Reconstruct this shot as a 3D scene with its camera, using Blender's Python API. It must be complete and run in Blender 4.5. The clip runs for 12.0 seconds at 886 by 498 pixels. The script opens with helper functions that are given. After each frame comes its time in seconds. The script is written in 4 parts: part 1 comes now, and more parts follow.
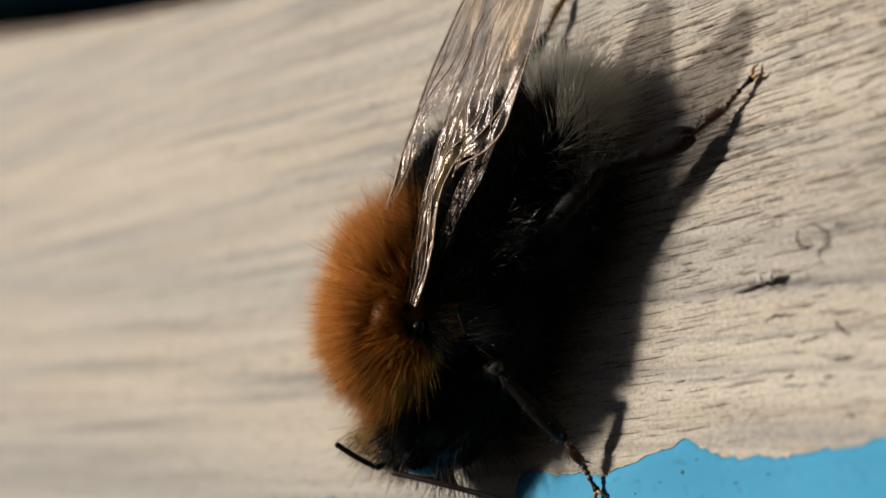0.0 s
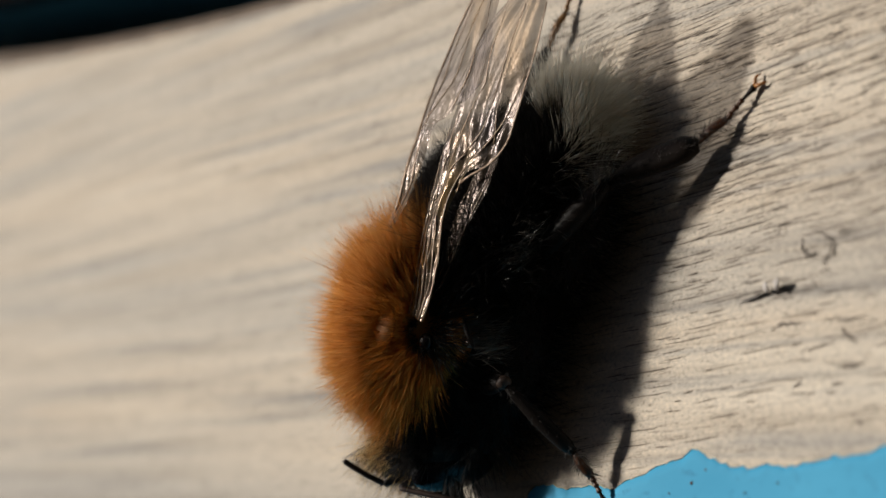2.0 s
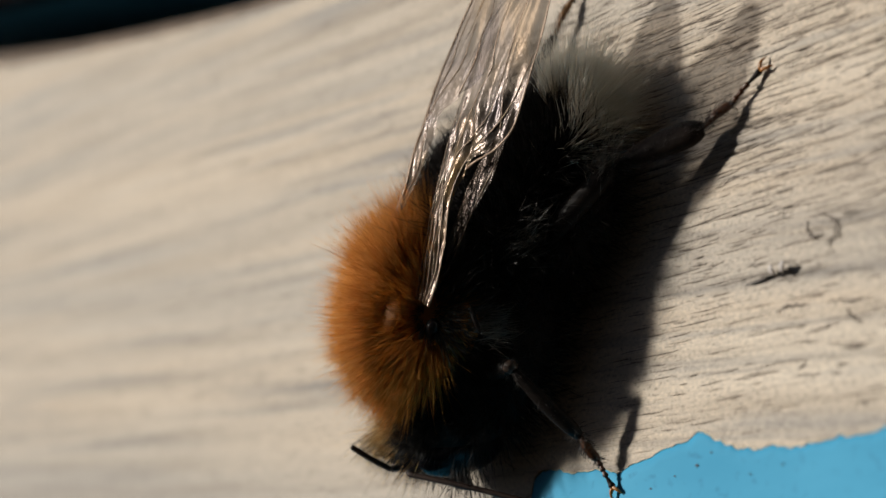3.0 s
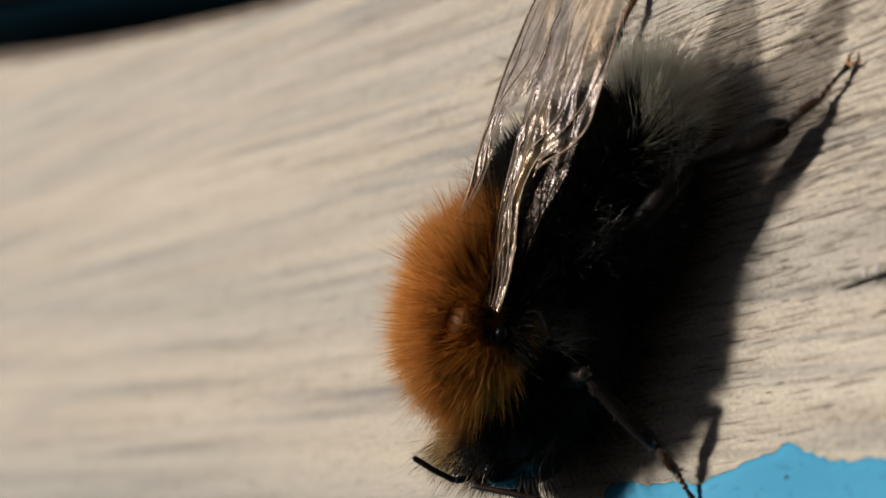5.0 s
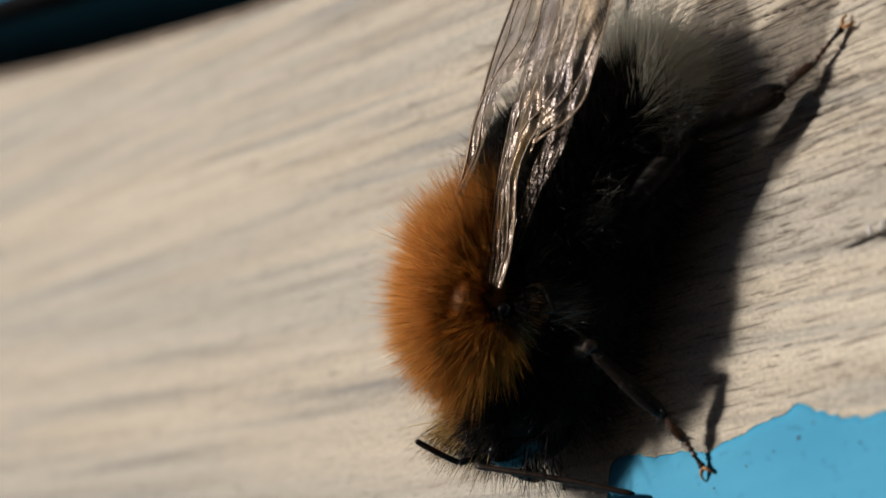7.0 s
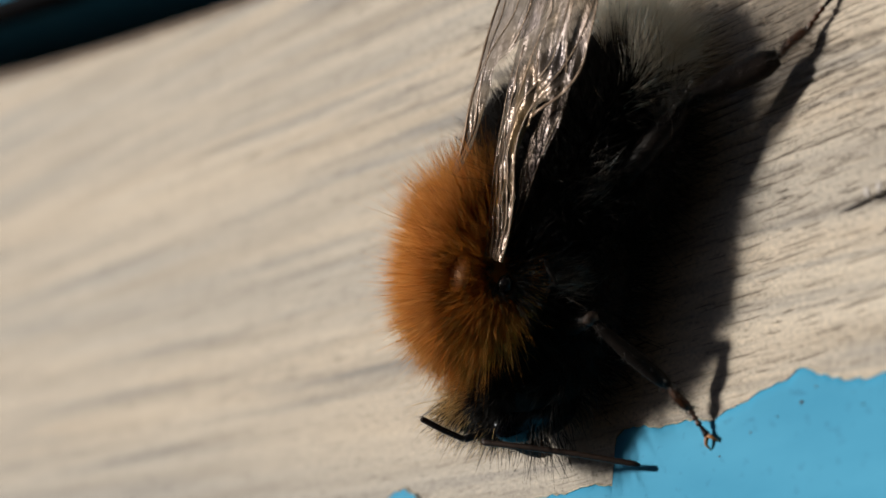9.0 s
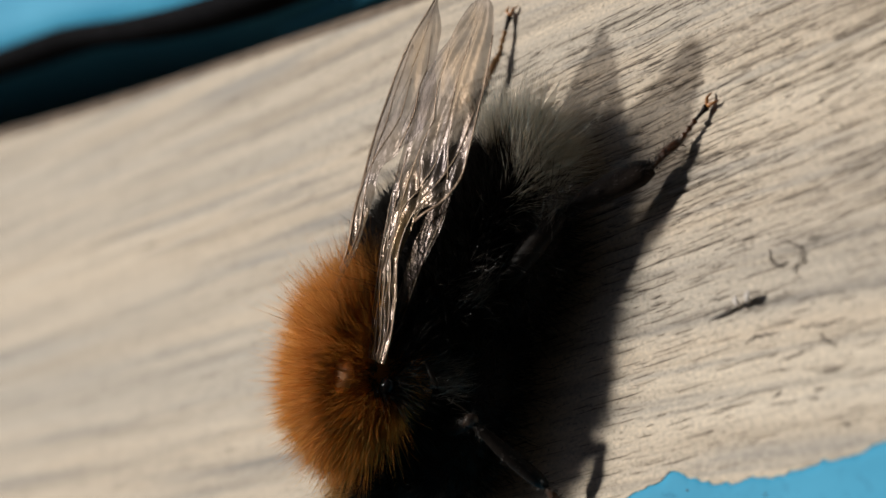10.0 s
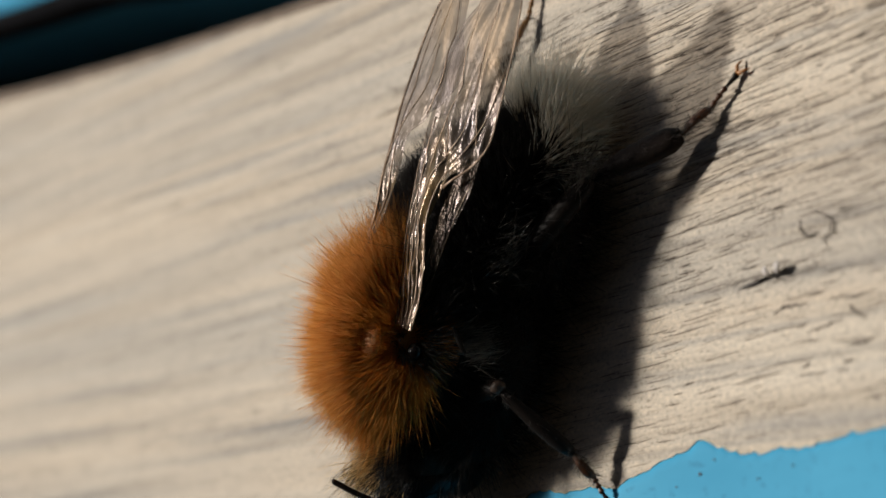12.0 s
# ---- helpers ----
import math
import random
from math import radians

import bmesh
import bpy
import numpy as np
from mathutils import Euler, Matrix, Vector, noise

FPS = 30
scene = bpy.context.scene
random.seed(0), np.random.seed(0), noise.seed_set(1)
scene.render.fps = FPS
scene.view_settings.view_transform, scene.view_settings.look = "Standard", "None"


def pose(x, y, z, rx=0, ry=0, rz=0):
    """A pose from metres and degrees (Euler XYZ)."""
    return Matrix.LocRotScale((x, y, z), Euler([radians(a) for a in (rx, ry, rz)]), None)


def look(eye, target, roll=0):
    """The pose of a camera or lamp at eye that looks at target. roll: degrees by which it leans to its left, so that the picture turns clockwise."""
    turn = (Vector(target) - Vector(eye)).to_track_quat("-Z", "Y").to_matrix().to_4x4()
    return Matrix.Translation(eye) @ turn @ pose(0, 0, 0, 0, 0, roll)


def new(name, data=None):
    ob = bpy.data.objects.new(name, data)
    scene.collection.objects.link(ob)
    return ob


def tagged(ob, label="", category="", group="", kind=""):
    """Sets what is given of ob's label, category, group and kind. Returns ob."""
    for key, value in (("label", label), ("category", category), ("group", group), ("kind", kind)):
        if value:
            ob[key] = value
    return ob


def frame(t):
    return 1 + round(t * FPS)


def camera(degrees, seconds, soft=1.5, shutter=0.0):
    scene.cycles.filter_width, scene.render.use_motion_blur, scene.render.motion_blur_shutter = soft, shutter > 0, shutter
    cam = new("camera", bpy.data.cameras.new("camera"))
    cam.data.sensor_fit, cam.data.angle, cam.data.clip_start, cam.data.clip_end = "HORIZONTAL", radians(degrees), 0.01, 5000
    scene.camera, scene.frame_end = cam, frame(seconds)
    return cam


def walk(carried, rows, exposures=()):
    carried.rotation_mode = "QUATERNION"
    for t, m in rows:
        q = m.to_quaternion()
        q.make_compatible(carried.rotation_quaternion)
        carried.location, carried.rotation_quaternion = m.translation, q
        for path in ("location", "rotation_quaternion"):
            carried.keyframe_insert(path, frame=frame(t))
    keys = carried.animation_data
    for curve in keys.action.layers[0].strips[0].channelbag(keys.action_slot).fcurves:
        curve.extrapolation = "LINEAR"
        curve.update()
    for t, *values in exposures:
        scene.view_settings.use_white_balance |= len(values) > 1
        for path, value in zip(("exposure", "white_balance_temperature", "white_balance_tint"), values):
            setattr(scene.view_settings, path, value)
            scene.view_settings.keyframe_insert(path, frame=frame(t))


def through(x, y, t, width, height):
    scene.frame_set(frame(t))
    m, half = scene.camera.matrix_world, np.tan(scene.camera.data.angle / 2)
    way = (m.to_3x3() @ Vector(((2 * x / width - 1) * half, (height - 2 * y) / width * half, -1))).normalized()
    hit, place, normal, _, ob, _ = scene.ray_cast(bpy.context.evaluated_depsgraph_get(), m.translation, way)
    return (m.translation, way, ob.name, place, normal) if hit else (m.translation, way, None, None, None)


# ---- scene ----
cam = camera(26.08, 12.0, soft=1.5)
cam.data.dof.use_dof = True
cam.data.dof.focus_distance = 0.0560
cam.data.dof.aperture_fstop = 66.0

CAMERA_ROWS = [
    (0.0, pose(0.04474, -0.01093, 0.03507, 19.95, 54.49, 9.19)),
    (0.5, pose(0.04472, -0.01091, 0.03486, 19.77, 54.81, 8.83)),
    (1.0, pose(0.04496, -0.01088, 0.03476, 19.56, 55.28, 8.46)),
    (1.5, pose(0.04487, -0.01129, 0.03495, 19.90, 55.07, 8.29)),
    (2.0, pose(0.04470, -0.01122, 0.03489, 19.70, 55.02, 7.95)),
    (2.5, pose(0.04480, -0.01143, 0.03467, 19.96, 55.22, 7.74)),
    (3.0, pose(0.04484, -0.01192, 0.03474, 20.04, 55.37, 8.05)),
    (3.2, pose(0.04495, -0.01149, 0.03407, 19.76, 56.12, 8.50)),
    (4.8, pose(0.04192, -0.01170, 0.03566, 18.75, 54.73, 7.15)),
    (5.0, pose(0.04155, -0.01144, 0.03574, 19.41, 54.76, 7.39)),
    (5.5, pose(0.04109, -0.01180, 0.03628, 18.97, 54.23, 5.88)),
    (6.0, pose(0.04037, -0.01233, 0.03678, 18.66, 53.28, 4.48)),
    (6.5, pose(0.04034, -0.01262, 0.03660, 17.65, 53.51, 3.18)),
    (7.0, pose(0.03989, -0.01345, 0.03701, 17.43, 53.23, 3.15)),
    (7.2, pose(0.04007, -0.01393, 0.03766, 17.32, 52.91, 2.62)),
    (8.8, pose(0.04027, -0.01447, 0.03665, 16.37, 54.23, 1.40)),
    (9.0, pose(0.03997, -0.01429, 0.03674, 15.82, 53.90, 0.93)),
    (9.5, pose(0.04013, -0.01374, 0.03640, 16.15, 53.73, 1.04)),
    (10.0, pose(0.04174, -0.01344, 0.03673, 17.18, 51.53, 0.34)),
    (10.3, pose(0.04182, -0.01256, 0.03581, 18.02, 52.74, 1.17)),
    (10.5, pose(0.04273, -0.01322, 0.03571, 19.03, 50.54, 0.65)),
    (11.0, pose(0.04292, -0.01290, 0.03619, 17.76, 50.61, 0.34)),
    (11.5, pose(0.04176, -0.01287, 0.03603, 17.04, 52.59, 1.22)),
    (12.0, pose(0.04168, -0.01285, 0.03692, 16.09, 52.08, 1.00)),
]
walk(cam, CAMERA_ROWS)

# ---- light: a clear sky and a sun that stands behind the bee, about 46 degrees high ----
SUN_FROM = Vector((-0.82, 0.28, 1.0)).normalized()
world = bpy.data.worlds.new("sky")
scene.world = world
world.use_nodes = True
wn = world.node_tree.nodes
sky = wn.new("ShaderNodeTexSky")
sky.sky_type = "NISHITA"
sky.sun_disc = False
sky.sun_elevation = math.asin(SUN_FROM.z)
sky.sun_rotation = math.atan2(SUN_FROM.x, SUN_FROM.y)
world.node_tree.links.new(sky.outputs["Color"], wn["Background"].inputs["Color"])
wn["Background"].inputs["Strength"].default_value = 0.038
sun_data = bpy.data.lights.new("sun", "SUN")
sun_data.energy = 4.48
sun_data.angle = radians(3.0)
sun_data.color = (1.0, 0.952, 0.875)
sun = new("sun", sun_data)
sun.matrix_world = look(SUN_FROM, (0, 0, 0))
scene.view_settings.exposure = 0.0

MM = 0.001  # everything below is laid out in millimetres
rng = np.random.default_rng(7)


# ---- materials ----
def material(name, color=(0.5, 0.5, 0.5), rough=0.6, metal=0.0, spec=0.5):
    m = bpy.data.materials.new(name)
    m.use_nodes = True
    b = m.node_tree.nodes["Principled BSDF"]
    b.inputs["Base Color"].default_value = (*color, 1)
    b.inputs["Roughness"].default_value = rough
    b.inputs["Metallic"].default_value = metal
    b.inputs["Specular IOR Level"].default_value = spec
    return m, m.node_tree.nodes, m.node_tree.links, b


def ramp(nodes, stops):
    r = nodes.new("ShaderNodeValToRGB")
    e = r.color_ramp.elements
    while len(e) < len(stops):
        e.new(0.5)
    for el, (p, c) in zip(e, stops):
        el.position, el.color = p, (*c, 1)
    return r


def noise_node(nodes, links, vector, scale, stretch=(1, 1, 1), turn=0.0, detail=4.0, rough=0.55, distort=0.0):
    mp = nodes.new("ShaderNodeMapping")
    mp.vector_type = "POINT"
    mp.inputs["Scale"].default_value = stretch
    if turn:                            # turn first, then stretch, so that the streaks run straight
        tn = nodes.new("ShaderNodeMapping")
        tn.inputs["Rotation"].default_value = (0, 0, turn)
        links.new(vector, tn.inputs["Vector"])
        vector = tn.outputs["Vector"]
    links.new(vector, mp.inputs["Vector"])
    n = nodes.new("ShaderNodeTexNoise")
    n.inputs["Scale"].default_value = scale
    n.inputs["Detail"].default_value = detail
    n.inputs["Roughness"].default_value = rough
    n.inputs["Distortion"].default_value = distort
    links.new(mp.outputs["Vector"], n.inputs["Vector"])
    return n.outputs["Fac"]


def mix_color(nodes, links, fac, a, b, mode="MIX"):
    m = nodes.new("ShaderNodeMix")
    m.data_type, m.blend_type = "RGBA", mode
    for value, socket in ((fac, m.inputs["Factor"]), (a, m.inputs["A"]), (b, m.inputs["B"])):
        if isinstance(value, (int, float)):
            socket.default_value = value
        elif isinstance(value, tuple):
            socket.default_value = (*value, 1)
        else:
            links.new(value, socket)
    # the colour sockets of the mix node
    for value, n in ((a, 6), (b, 7)):
        if isinstance(value, tuple):
            m.inputs[n].default_value = (*value, 1)
        else:
            links.new(value, m.inputs[n])
    return m.outputs[2]


def bump(nodes, links, bsdf, height, strength, distance):
    b = nodes.new("ShaderNodeBump")
    b.inputs["Strength"].default_value = strength
    b.inputs["Distance"].default_value = distance
    links.new(height, b.inputs["Height"])
    links.new(b.outputs["Normal"], bsdf.inputs["Normal"])


def weathered_wood():
    m, n, l, b = material("weathered_wood", rough=0.75, spec=0.25)
    co = n.new("ShaderNodeTexCoord").outputs["Object"]
    broad = noise_node(n, l, co, 1.0, (7, 230, 60), 0.06, 3, 0.5, 0.2)
    mid = noise_node(n, l, co, 1.0, (38, 1300, 200), 0.04, 4, 0.6, 0.25)
    fine = noise_node(n, l, co, 1.0, (620, 12500, 800), -0.05, 3, 0.6, 0.05)
    grit = noise_node(n, l, co, 6500.0, (1, 1.4, 1), 0.0, 3, 0.65)
    base = ramp(n, [(0.28, (0.35, 0.325, 0.295)), (0.42, (0.47, 0.425, 0.365)), (0.55, (0.54, 0.465, 0.375)), (0.70, (0.60, 0.54, 0.455))])
    l.new(broad, base.inputs["Fac"])
    grey = ramp(n, [(0.32, (1, 1, 1)), (0.50, (0, 0, 0))])
    l.new(mid, grey.inputs["Fac"])
    c1 = mix_color(n, l, grey.outputs["Color"], base.outputs["Color"], (0.33, 0.31, 0.285))
    streak = ramp(n, [(0.28, (0.36, 0.34, 0.32)), (0.35, (0.68, 0.66, 0.64)), (0.42, (1, 1, 1)), (0.60, (1.0, 0.99, 0.97)), (0.75, (1.15, 1.14, 1.12))])
    l.new(fine, streak.inputs["Fac"])
    c2 = mix_color(n, l, 1.0, c1, streak.outputs["Color"], "MULTIPLY")
    speck = ramp(n, [(0.30, (0.55, 0.53, 0.51)), (0.43, (0.95, 0.95, 0.95)), (0.56, (1.03, 1.01, 0.99)), (0.70, (1.28, 1.26, 1.22))])
    l.new(grit, speck.inputs["Fac"])
    c3 = mix_color(n, l, 1.0, c2, speck.outputs["Color"], "MULTIPLY")
    mottle = noise_node(n, l, co, 1.0, (45, 1500, 300), 0.03, 5, 0.62, 0.25)
    stain = ramp(n, [(0.34, (0.78, 0.765, 0.75)), (0.48, (0.97, 0.96, 0.95)), (0.68, (1.08, 1.08, 1.08))])
    l.new(mottle, stain.inputs["Fac"])
    c4 = mix_color(n, l, 1.0, c3, stain.outputs["Color"], "MULTIPLY")
    l.new(c4, b.inputs["Base Color"])
    add = n.new("ShaderNodeMath")
    add.operation = "MULTIPLY_ADD"
    l.new(fine, add.inputs[0])
    add.inputs[1].default_value = 2.0
    l.new(grit, add.inputs[2])
    bump(n, l, b, add.outputs[0], 0.4, 0.00004)
    return m


def blue_paint():
    m, n, l, b = material("blue_paint", rough=0.6, spec=0.08)
    co = n.new("ShaderNodeTexCoord").outputs["Object"]
    big = noise_node(n, l, co, 120.0, (1, 3, 1), 0, 3)
    small = noise_node(n, l, co, 2600.0, (1, 1, 1), 0, 3)
    c = ramp(n, [(0.3, (0.045, 0.285, 0.47)), (0.7, (0.07, 0.35, 0.55))])
    l.new(big, c.inputs["Fac"])
    d = ramp(n, [(0.25, (0.75, 0.75, 0.78)), (0.4, (1, 1, 1))])
    l.new(small, d.inputs["Fac"])
    l.new(mix_color(n, l, 1.0, c.outputs["Color"], d.outputs["Color"], "MULTIPLY"), b.inputs["Base Color"])
    bump(n, l, b, small, 0.25, 0.00004)
    return m


def fur_material(name, dark, light, through=0.35, rough=0.55, spec=0.35):
    """Hair: every strand a shade of its own, part of the light passes through it."""
    m, n, l, b = material(name, light, rough, 0, spec)
    geo = n.new("ShaderNodeNewGeometry")
    r = ramp(n, [(0.0, dark), (1.0, light)])
    l.new(geo.outputs["Random Per Island"], r.inputs["Fac"])
    l.new(r.outputs["Color"], b.inputs["Base Color"])
    t = n.new("ShaderNodeBsdfTranslucent")
    l.new(r.outputs["Color"], t.inputs["Color"])
    mx = n.new("ShaderNodeMixShader")
    mx.inputs[0].default_value = through
    l.new(b.outputs[0], mx.inputs[1])
    l.new(t.outputs[0], mx.inputs[2])
    l.new(mx.outputs[0], n["Material Output"].inputs["Surface"])
    return m


def chitin(name, color, rough, grain=0.5, spec=0.5):
    m, n, l, b = material(name, color, rough, 0, spec)
    co = n.new("ShaderNodeTexCoord").outputs["Object"]
    f = noise_node(n, l, co, 7000.0, (1, 1, 1), 0, 3)
    g = noise_node(n, l, co, 900.0, (1, 1, 1), 0, 3)
    r = ramp(n, [(0.3, tuple(0.7 * v for v in color)), (0.7, tuple(1.5 * v for v in color))])
    l.new(g, r.inputs["Fac"])
    l.new(r.outputs["Color"], b.inputs["Base Color"])
    bump(n, l, b, f, grain, 0.00003)
    return m


def wing_membrane():
    """Smoky, half clear skin with a golden sheen and a fine crinkle."""
    m, n, l, b = material("wing_membrane", (0.13, 0.09, 0.05), 0.17, 0.2, 0.45)
    b.inputs["Thin Film Thickness"].default_value = 380.0
    b.inputs["Thin Film IOR"].default_value = 1.5
    co = n.new("ShaderNodeTexCoord").outputs["Object"]
    tone = noise_node(n, l, co, 700.0, (1, 0.5, 1), 0, 3)
    c = ramp(n, [(0.35, (0.09, 0.076, 0.07)), (0.52, (0.16, 0.12, 0.08)), (0.68, (0.40, 0.26, 0.12))])
    l.new(tone, c.inputs["Fac"])
    l.new(c.outputs["Color"], b.inputs["Base Color"])
    # the outer third is covered with tiny bumps and shines less
    sep = n.new("ShaderNodeSeparateXYZ")
    l.new(co, sep.inputs[0])
    mr = n.new("ShaderNodeMapRange")
    mr.inputs["From Min"].default_value, mr.inputs["From Max"].default_value = 0.0050, 0.0072
    mr.inputs["To Min"].default_value, mr.inputs["To Max"].default_value = 0.24, 0.5
    l.new(sep.outputs["Y"], mr.inputs["Value"])
    l.new(mr.outputs[0], b.inputs["Roughness"])
    f = noise_node(n, l, co, 5200.0, (1, 0.6, 1), 0, 2)
    g = noise_node(n, l, co, 14000.0, (1, 1, 1), 0, 2)
    add = n.new("ShaderNodeMath")
    add.operation = "MULTIPLY_ADD"
    l.new(g, add.inputs[0])
    add.inputs[1].default_value = 0.3
    l.new(f, add.inputs[2])
    bump(n, l, b, add.outputs[0], 0.5, 0.00006)
    t = n.new("ShaderNodeBsdfTransparent")
    t.inputs["Color"].default_value = (0.64, 0.62, 0.61, 1)
    mx = n.new("ShaderNodeMixShader")
    # towards the root the skin is folded into several layers and lets less through
    thick = n.new("ShaderNodeMapRange")
    thick.inputs["From Min"].default_value, thick.inputs["From Max"].default_value = 0.0025, 0.0085
    thick.inputs["To Min"].default_value, thick.inputs["To Max"].default_value = 0.58, 0.33
    l.new(sep.outputs["Y"], thick.inputs["Value"])
    l.new(thick.outputs[0], mx.inputs[0])
    l.new(t.outputs[0], mx.inputs[1])
    l.new(b.outputs[0], mx.inputs[2])
    l.new(mx.outputs[0], n["Material Output"].inputs["Surface"])
    return m


WOOD = weathered_wood()
PAINT = blue_paint()
DARK_WOOD = chitin("dark_wood_fibre", (0.06, 0.05, 0.045), 0.8)
CRACK = chitin("crack_dirt", (0.14, 0.115, 0.095), 0.9, spec=0.1)
FIBRE = chitin("grey_fibre", (0.20, 0.17, 0.145), 0.85, spec=0.1)
# near black, so that the added sky blockers bounce little light back
BLOCKER_DARK = chitin("sky_blocker_dark", (0.025, 0.021, 0.018), 0.85, spec=0.1)
CHIP = chitin("pale_chip", (0.52, 0.48, 0.45), 0.8, spec=0.15)
FLAKE = chitin("tan_flake", (0.47, 0.40, 0.30), 0.8, 0.8, spec=0.15)
PRIMER = chitin("pale_paint_edge", (0.50, 0.46, 0.34), 0.7)
SOIL = chitin("dark_ground", (0.05, 0.045, 0.04), 0.9)
BLACK = chitin("black_chitin", (0.022, 0.018, 0.016), 0.55, spec=0.1)
SKIN = chitin("brown_skin", (0.42, 0.18, 0.05), 0.6, spec=0.1)
EDGE_BROWN = chitin("brown_wood_edge", (0.17, 0.13, 0.10), 0.85, spec=0.1)
# near-black colour that stands for the shade in the gap between the planks
SHADOW_WOOD = chitin("gap_shade", (0.008, 0.008, 0.01), 0.85, spec=0.05)
BROWN = chitin("brown_chitin", (0.07, 0.026, 0.010), 0.35, spec=0.3)
GLOSS = chitin("glossy_chitin", (0.010, 0.007, 0.006), 0.24, 0.6, spec=0.3)
PATCH = chitin("worn_skin", (0.42, 0.19, 0.06), 0.6, 1.0, spec=0.3)
DULL = chitin("dull_black_chitin", (0.014, 0.011, 0.010), 0.7, 0.3, spec=0.06)
LEG = chitin("leg_chitin", (0.013, 0.009, 0.007), 0.5, spec=0.1)
TAN = chitin("tan_chitin", (0.2, 0.10, 0.035), 0.4, spec=0.3)
BROWN_BLACK = chitin("brown_black_chitin", (0.024, 0.014, 0.010), 0.5, spec=0.18)
AMBER = chitin("amber_chitin", (0.30, 0.12, 0.025), 0.35)
KNEE = chitin("knee_chitin", (0.05, 0.03, 0.02), 0.5, 1.0, spec=0.25)
EYE = chitin("compound_eye", (0.006, 0.006, 0.008), 0.25, 0.1, spec=0.3)
VEIN = chitin("wing_vein", (0.15, 0.095, 0.058), 0.4, 0.9, spec=0.35)
VEIN.node_tree.nodes["Principled BSDF"].inputs["Metallic"].default_value = 0.3
MEMBRANE = wing_membrane()
ORANGE_FUR = fur_material("orange_fur", (0.56, 0.255, 0.055), (0.83, 0.47, 0.15), 0.68, 0.6, 0.2)
BLACK_FUR = fur_material("black_fur", (0.03, 0.024, 0.02), (0.09, 0.074, 0.062), 0.25, 0.55)
DULL_FUR = fur_material("dull_black_fur", (0.012, 0.0095, 0.008), (0.036, 0.029, 0.024), 0.25, 0.55, 0.2)
# paler than the black fur: the glints are put into the colour
GLINT_FUR = fur_material("painted_glint_hair", (0.05, 0.042, 0.036), (0.22, 0.19, 0.16), 0.4, 0.3, 0.6)
WHITE_FUR = fur_material("white_fur", (0.82, 0.77, 0.68), (0.97, 0.94, 0.87), 0.78)
# darker copy of the white fur, with the wings' shade in its colour
SHADED_TAIL_FUR = fur_material("shaded_tail_fur", (0.40, 0.325, 0.24), (0.68, 0.575, 0.45), 0.6)
STRAW_FUR = fur_material("straw_fur", (0.45, 0.28, 0.10), (0.85, 0.64, 0.32), 0.6)


# ---- building ----
def link_mesh(name, verts, faces, mat, parent=None, label="", smooth=True, kind=""):
    me = bpy.data.meshes.new(name)
    v = np.asarray(verts, float) * MM
    me.from_pydata(v.tolist(), [], faces if isinstance(faces, list) else faces.tolist())
    me.materials.append(mat)
    if smooth:
        me.polygons.foreach_set("use_smooth", np.ones(len(me.polygons), bool))
    me.update()
    ob = new(name, me)
    if parent is not None:
        ob.parent = parent
    return tagged(ob, label, kind=kind)


def unit(v):
    v = np.asarray(v, float)
    return v / np.linalg.norm(v, axis=-1, keepdims=True)


def blob(center, axes, radii, rings=20, sides=32, pinch=0.0, wobble=0.0):
    """A closed rounded body: axes are its length, side and height directions."""
    A = np.asarray(axes, float)
    verts, faces = [], []
    for i in range(1, rings):
        a = math.pi * i / rings
        for j in range(sides):
            p = 2 * math.pi * j / sides
            d = np.array([-math.cos(a), math.sin(a) * math.cos(p), math.sin(a) * math.sin(p)])
            k = 1 + wobble * math.sin(5 * a) + pinch * d[0]
            verts.append(np.asarray(center) + (d * radii * np.array([1, k, k])) @ A)
    verts.append(np.asarray(center) - radii[0] * A[0])
    verts.append(np.asarray(center) + radii[0] * A[0])
    south, north = len(verts) - 2, len(verts) - 1
    for i in range(rings - 2):
        for j in range(sides):
            a, b2 = i * sides + j, i * sides + (j + 1) % sides
            faces.append([a, b2, b2 + sides, a + sides])
    for j in range(sides):
        faces.append([south, (j + 1) % sides, j])
        q = (rings - 2) * sides
        faces.append([north, q + j, q + (j + 1) % sides])
    return verts, faces


def tube(points, radii, sides=10, flat=1.0, up=(0, 0, 1)):
    """A tapered tube along points; flat squeezes it along the up direction."""
    P = np.asarray(points, float)
    verts, faces = [], []
    tang = unit(np.gradient(P, axis=0))
    for p, t, r in zip(P, tang, radii):
        s = unit(np.cross(t, up) + 1e-9)
        u = np.cross(s, t)
        for j in range(sides):
            a = 2 * math.pi * j / sides
            verts.append(p + r * (math.cos(a) * s + flat * math.sin(a) * u))
    for i in range(len(P) - 1):
        for j in range(sides):
            a, b2 = i * sides + j, i * sides + (j + 1) % sides
            faces.append([a, b2, b2 + sides, a + sides])
    faces.append(list(range(sides))[::-1])
    faces.append([(len(P) - 1) * sides + j for j in range(sides)])
    return verts, faces


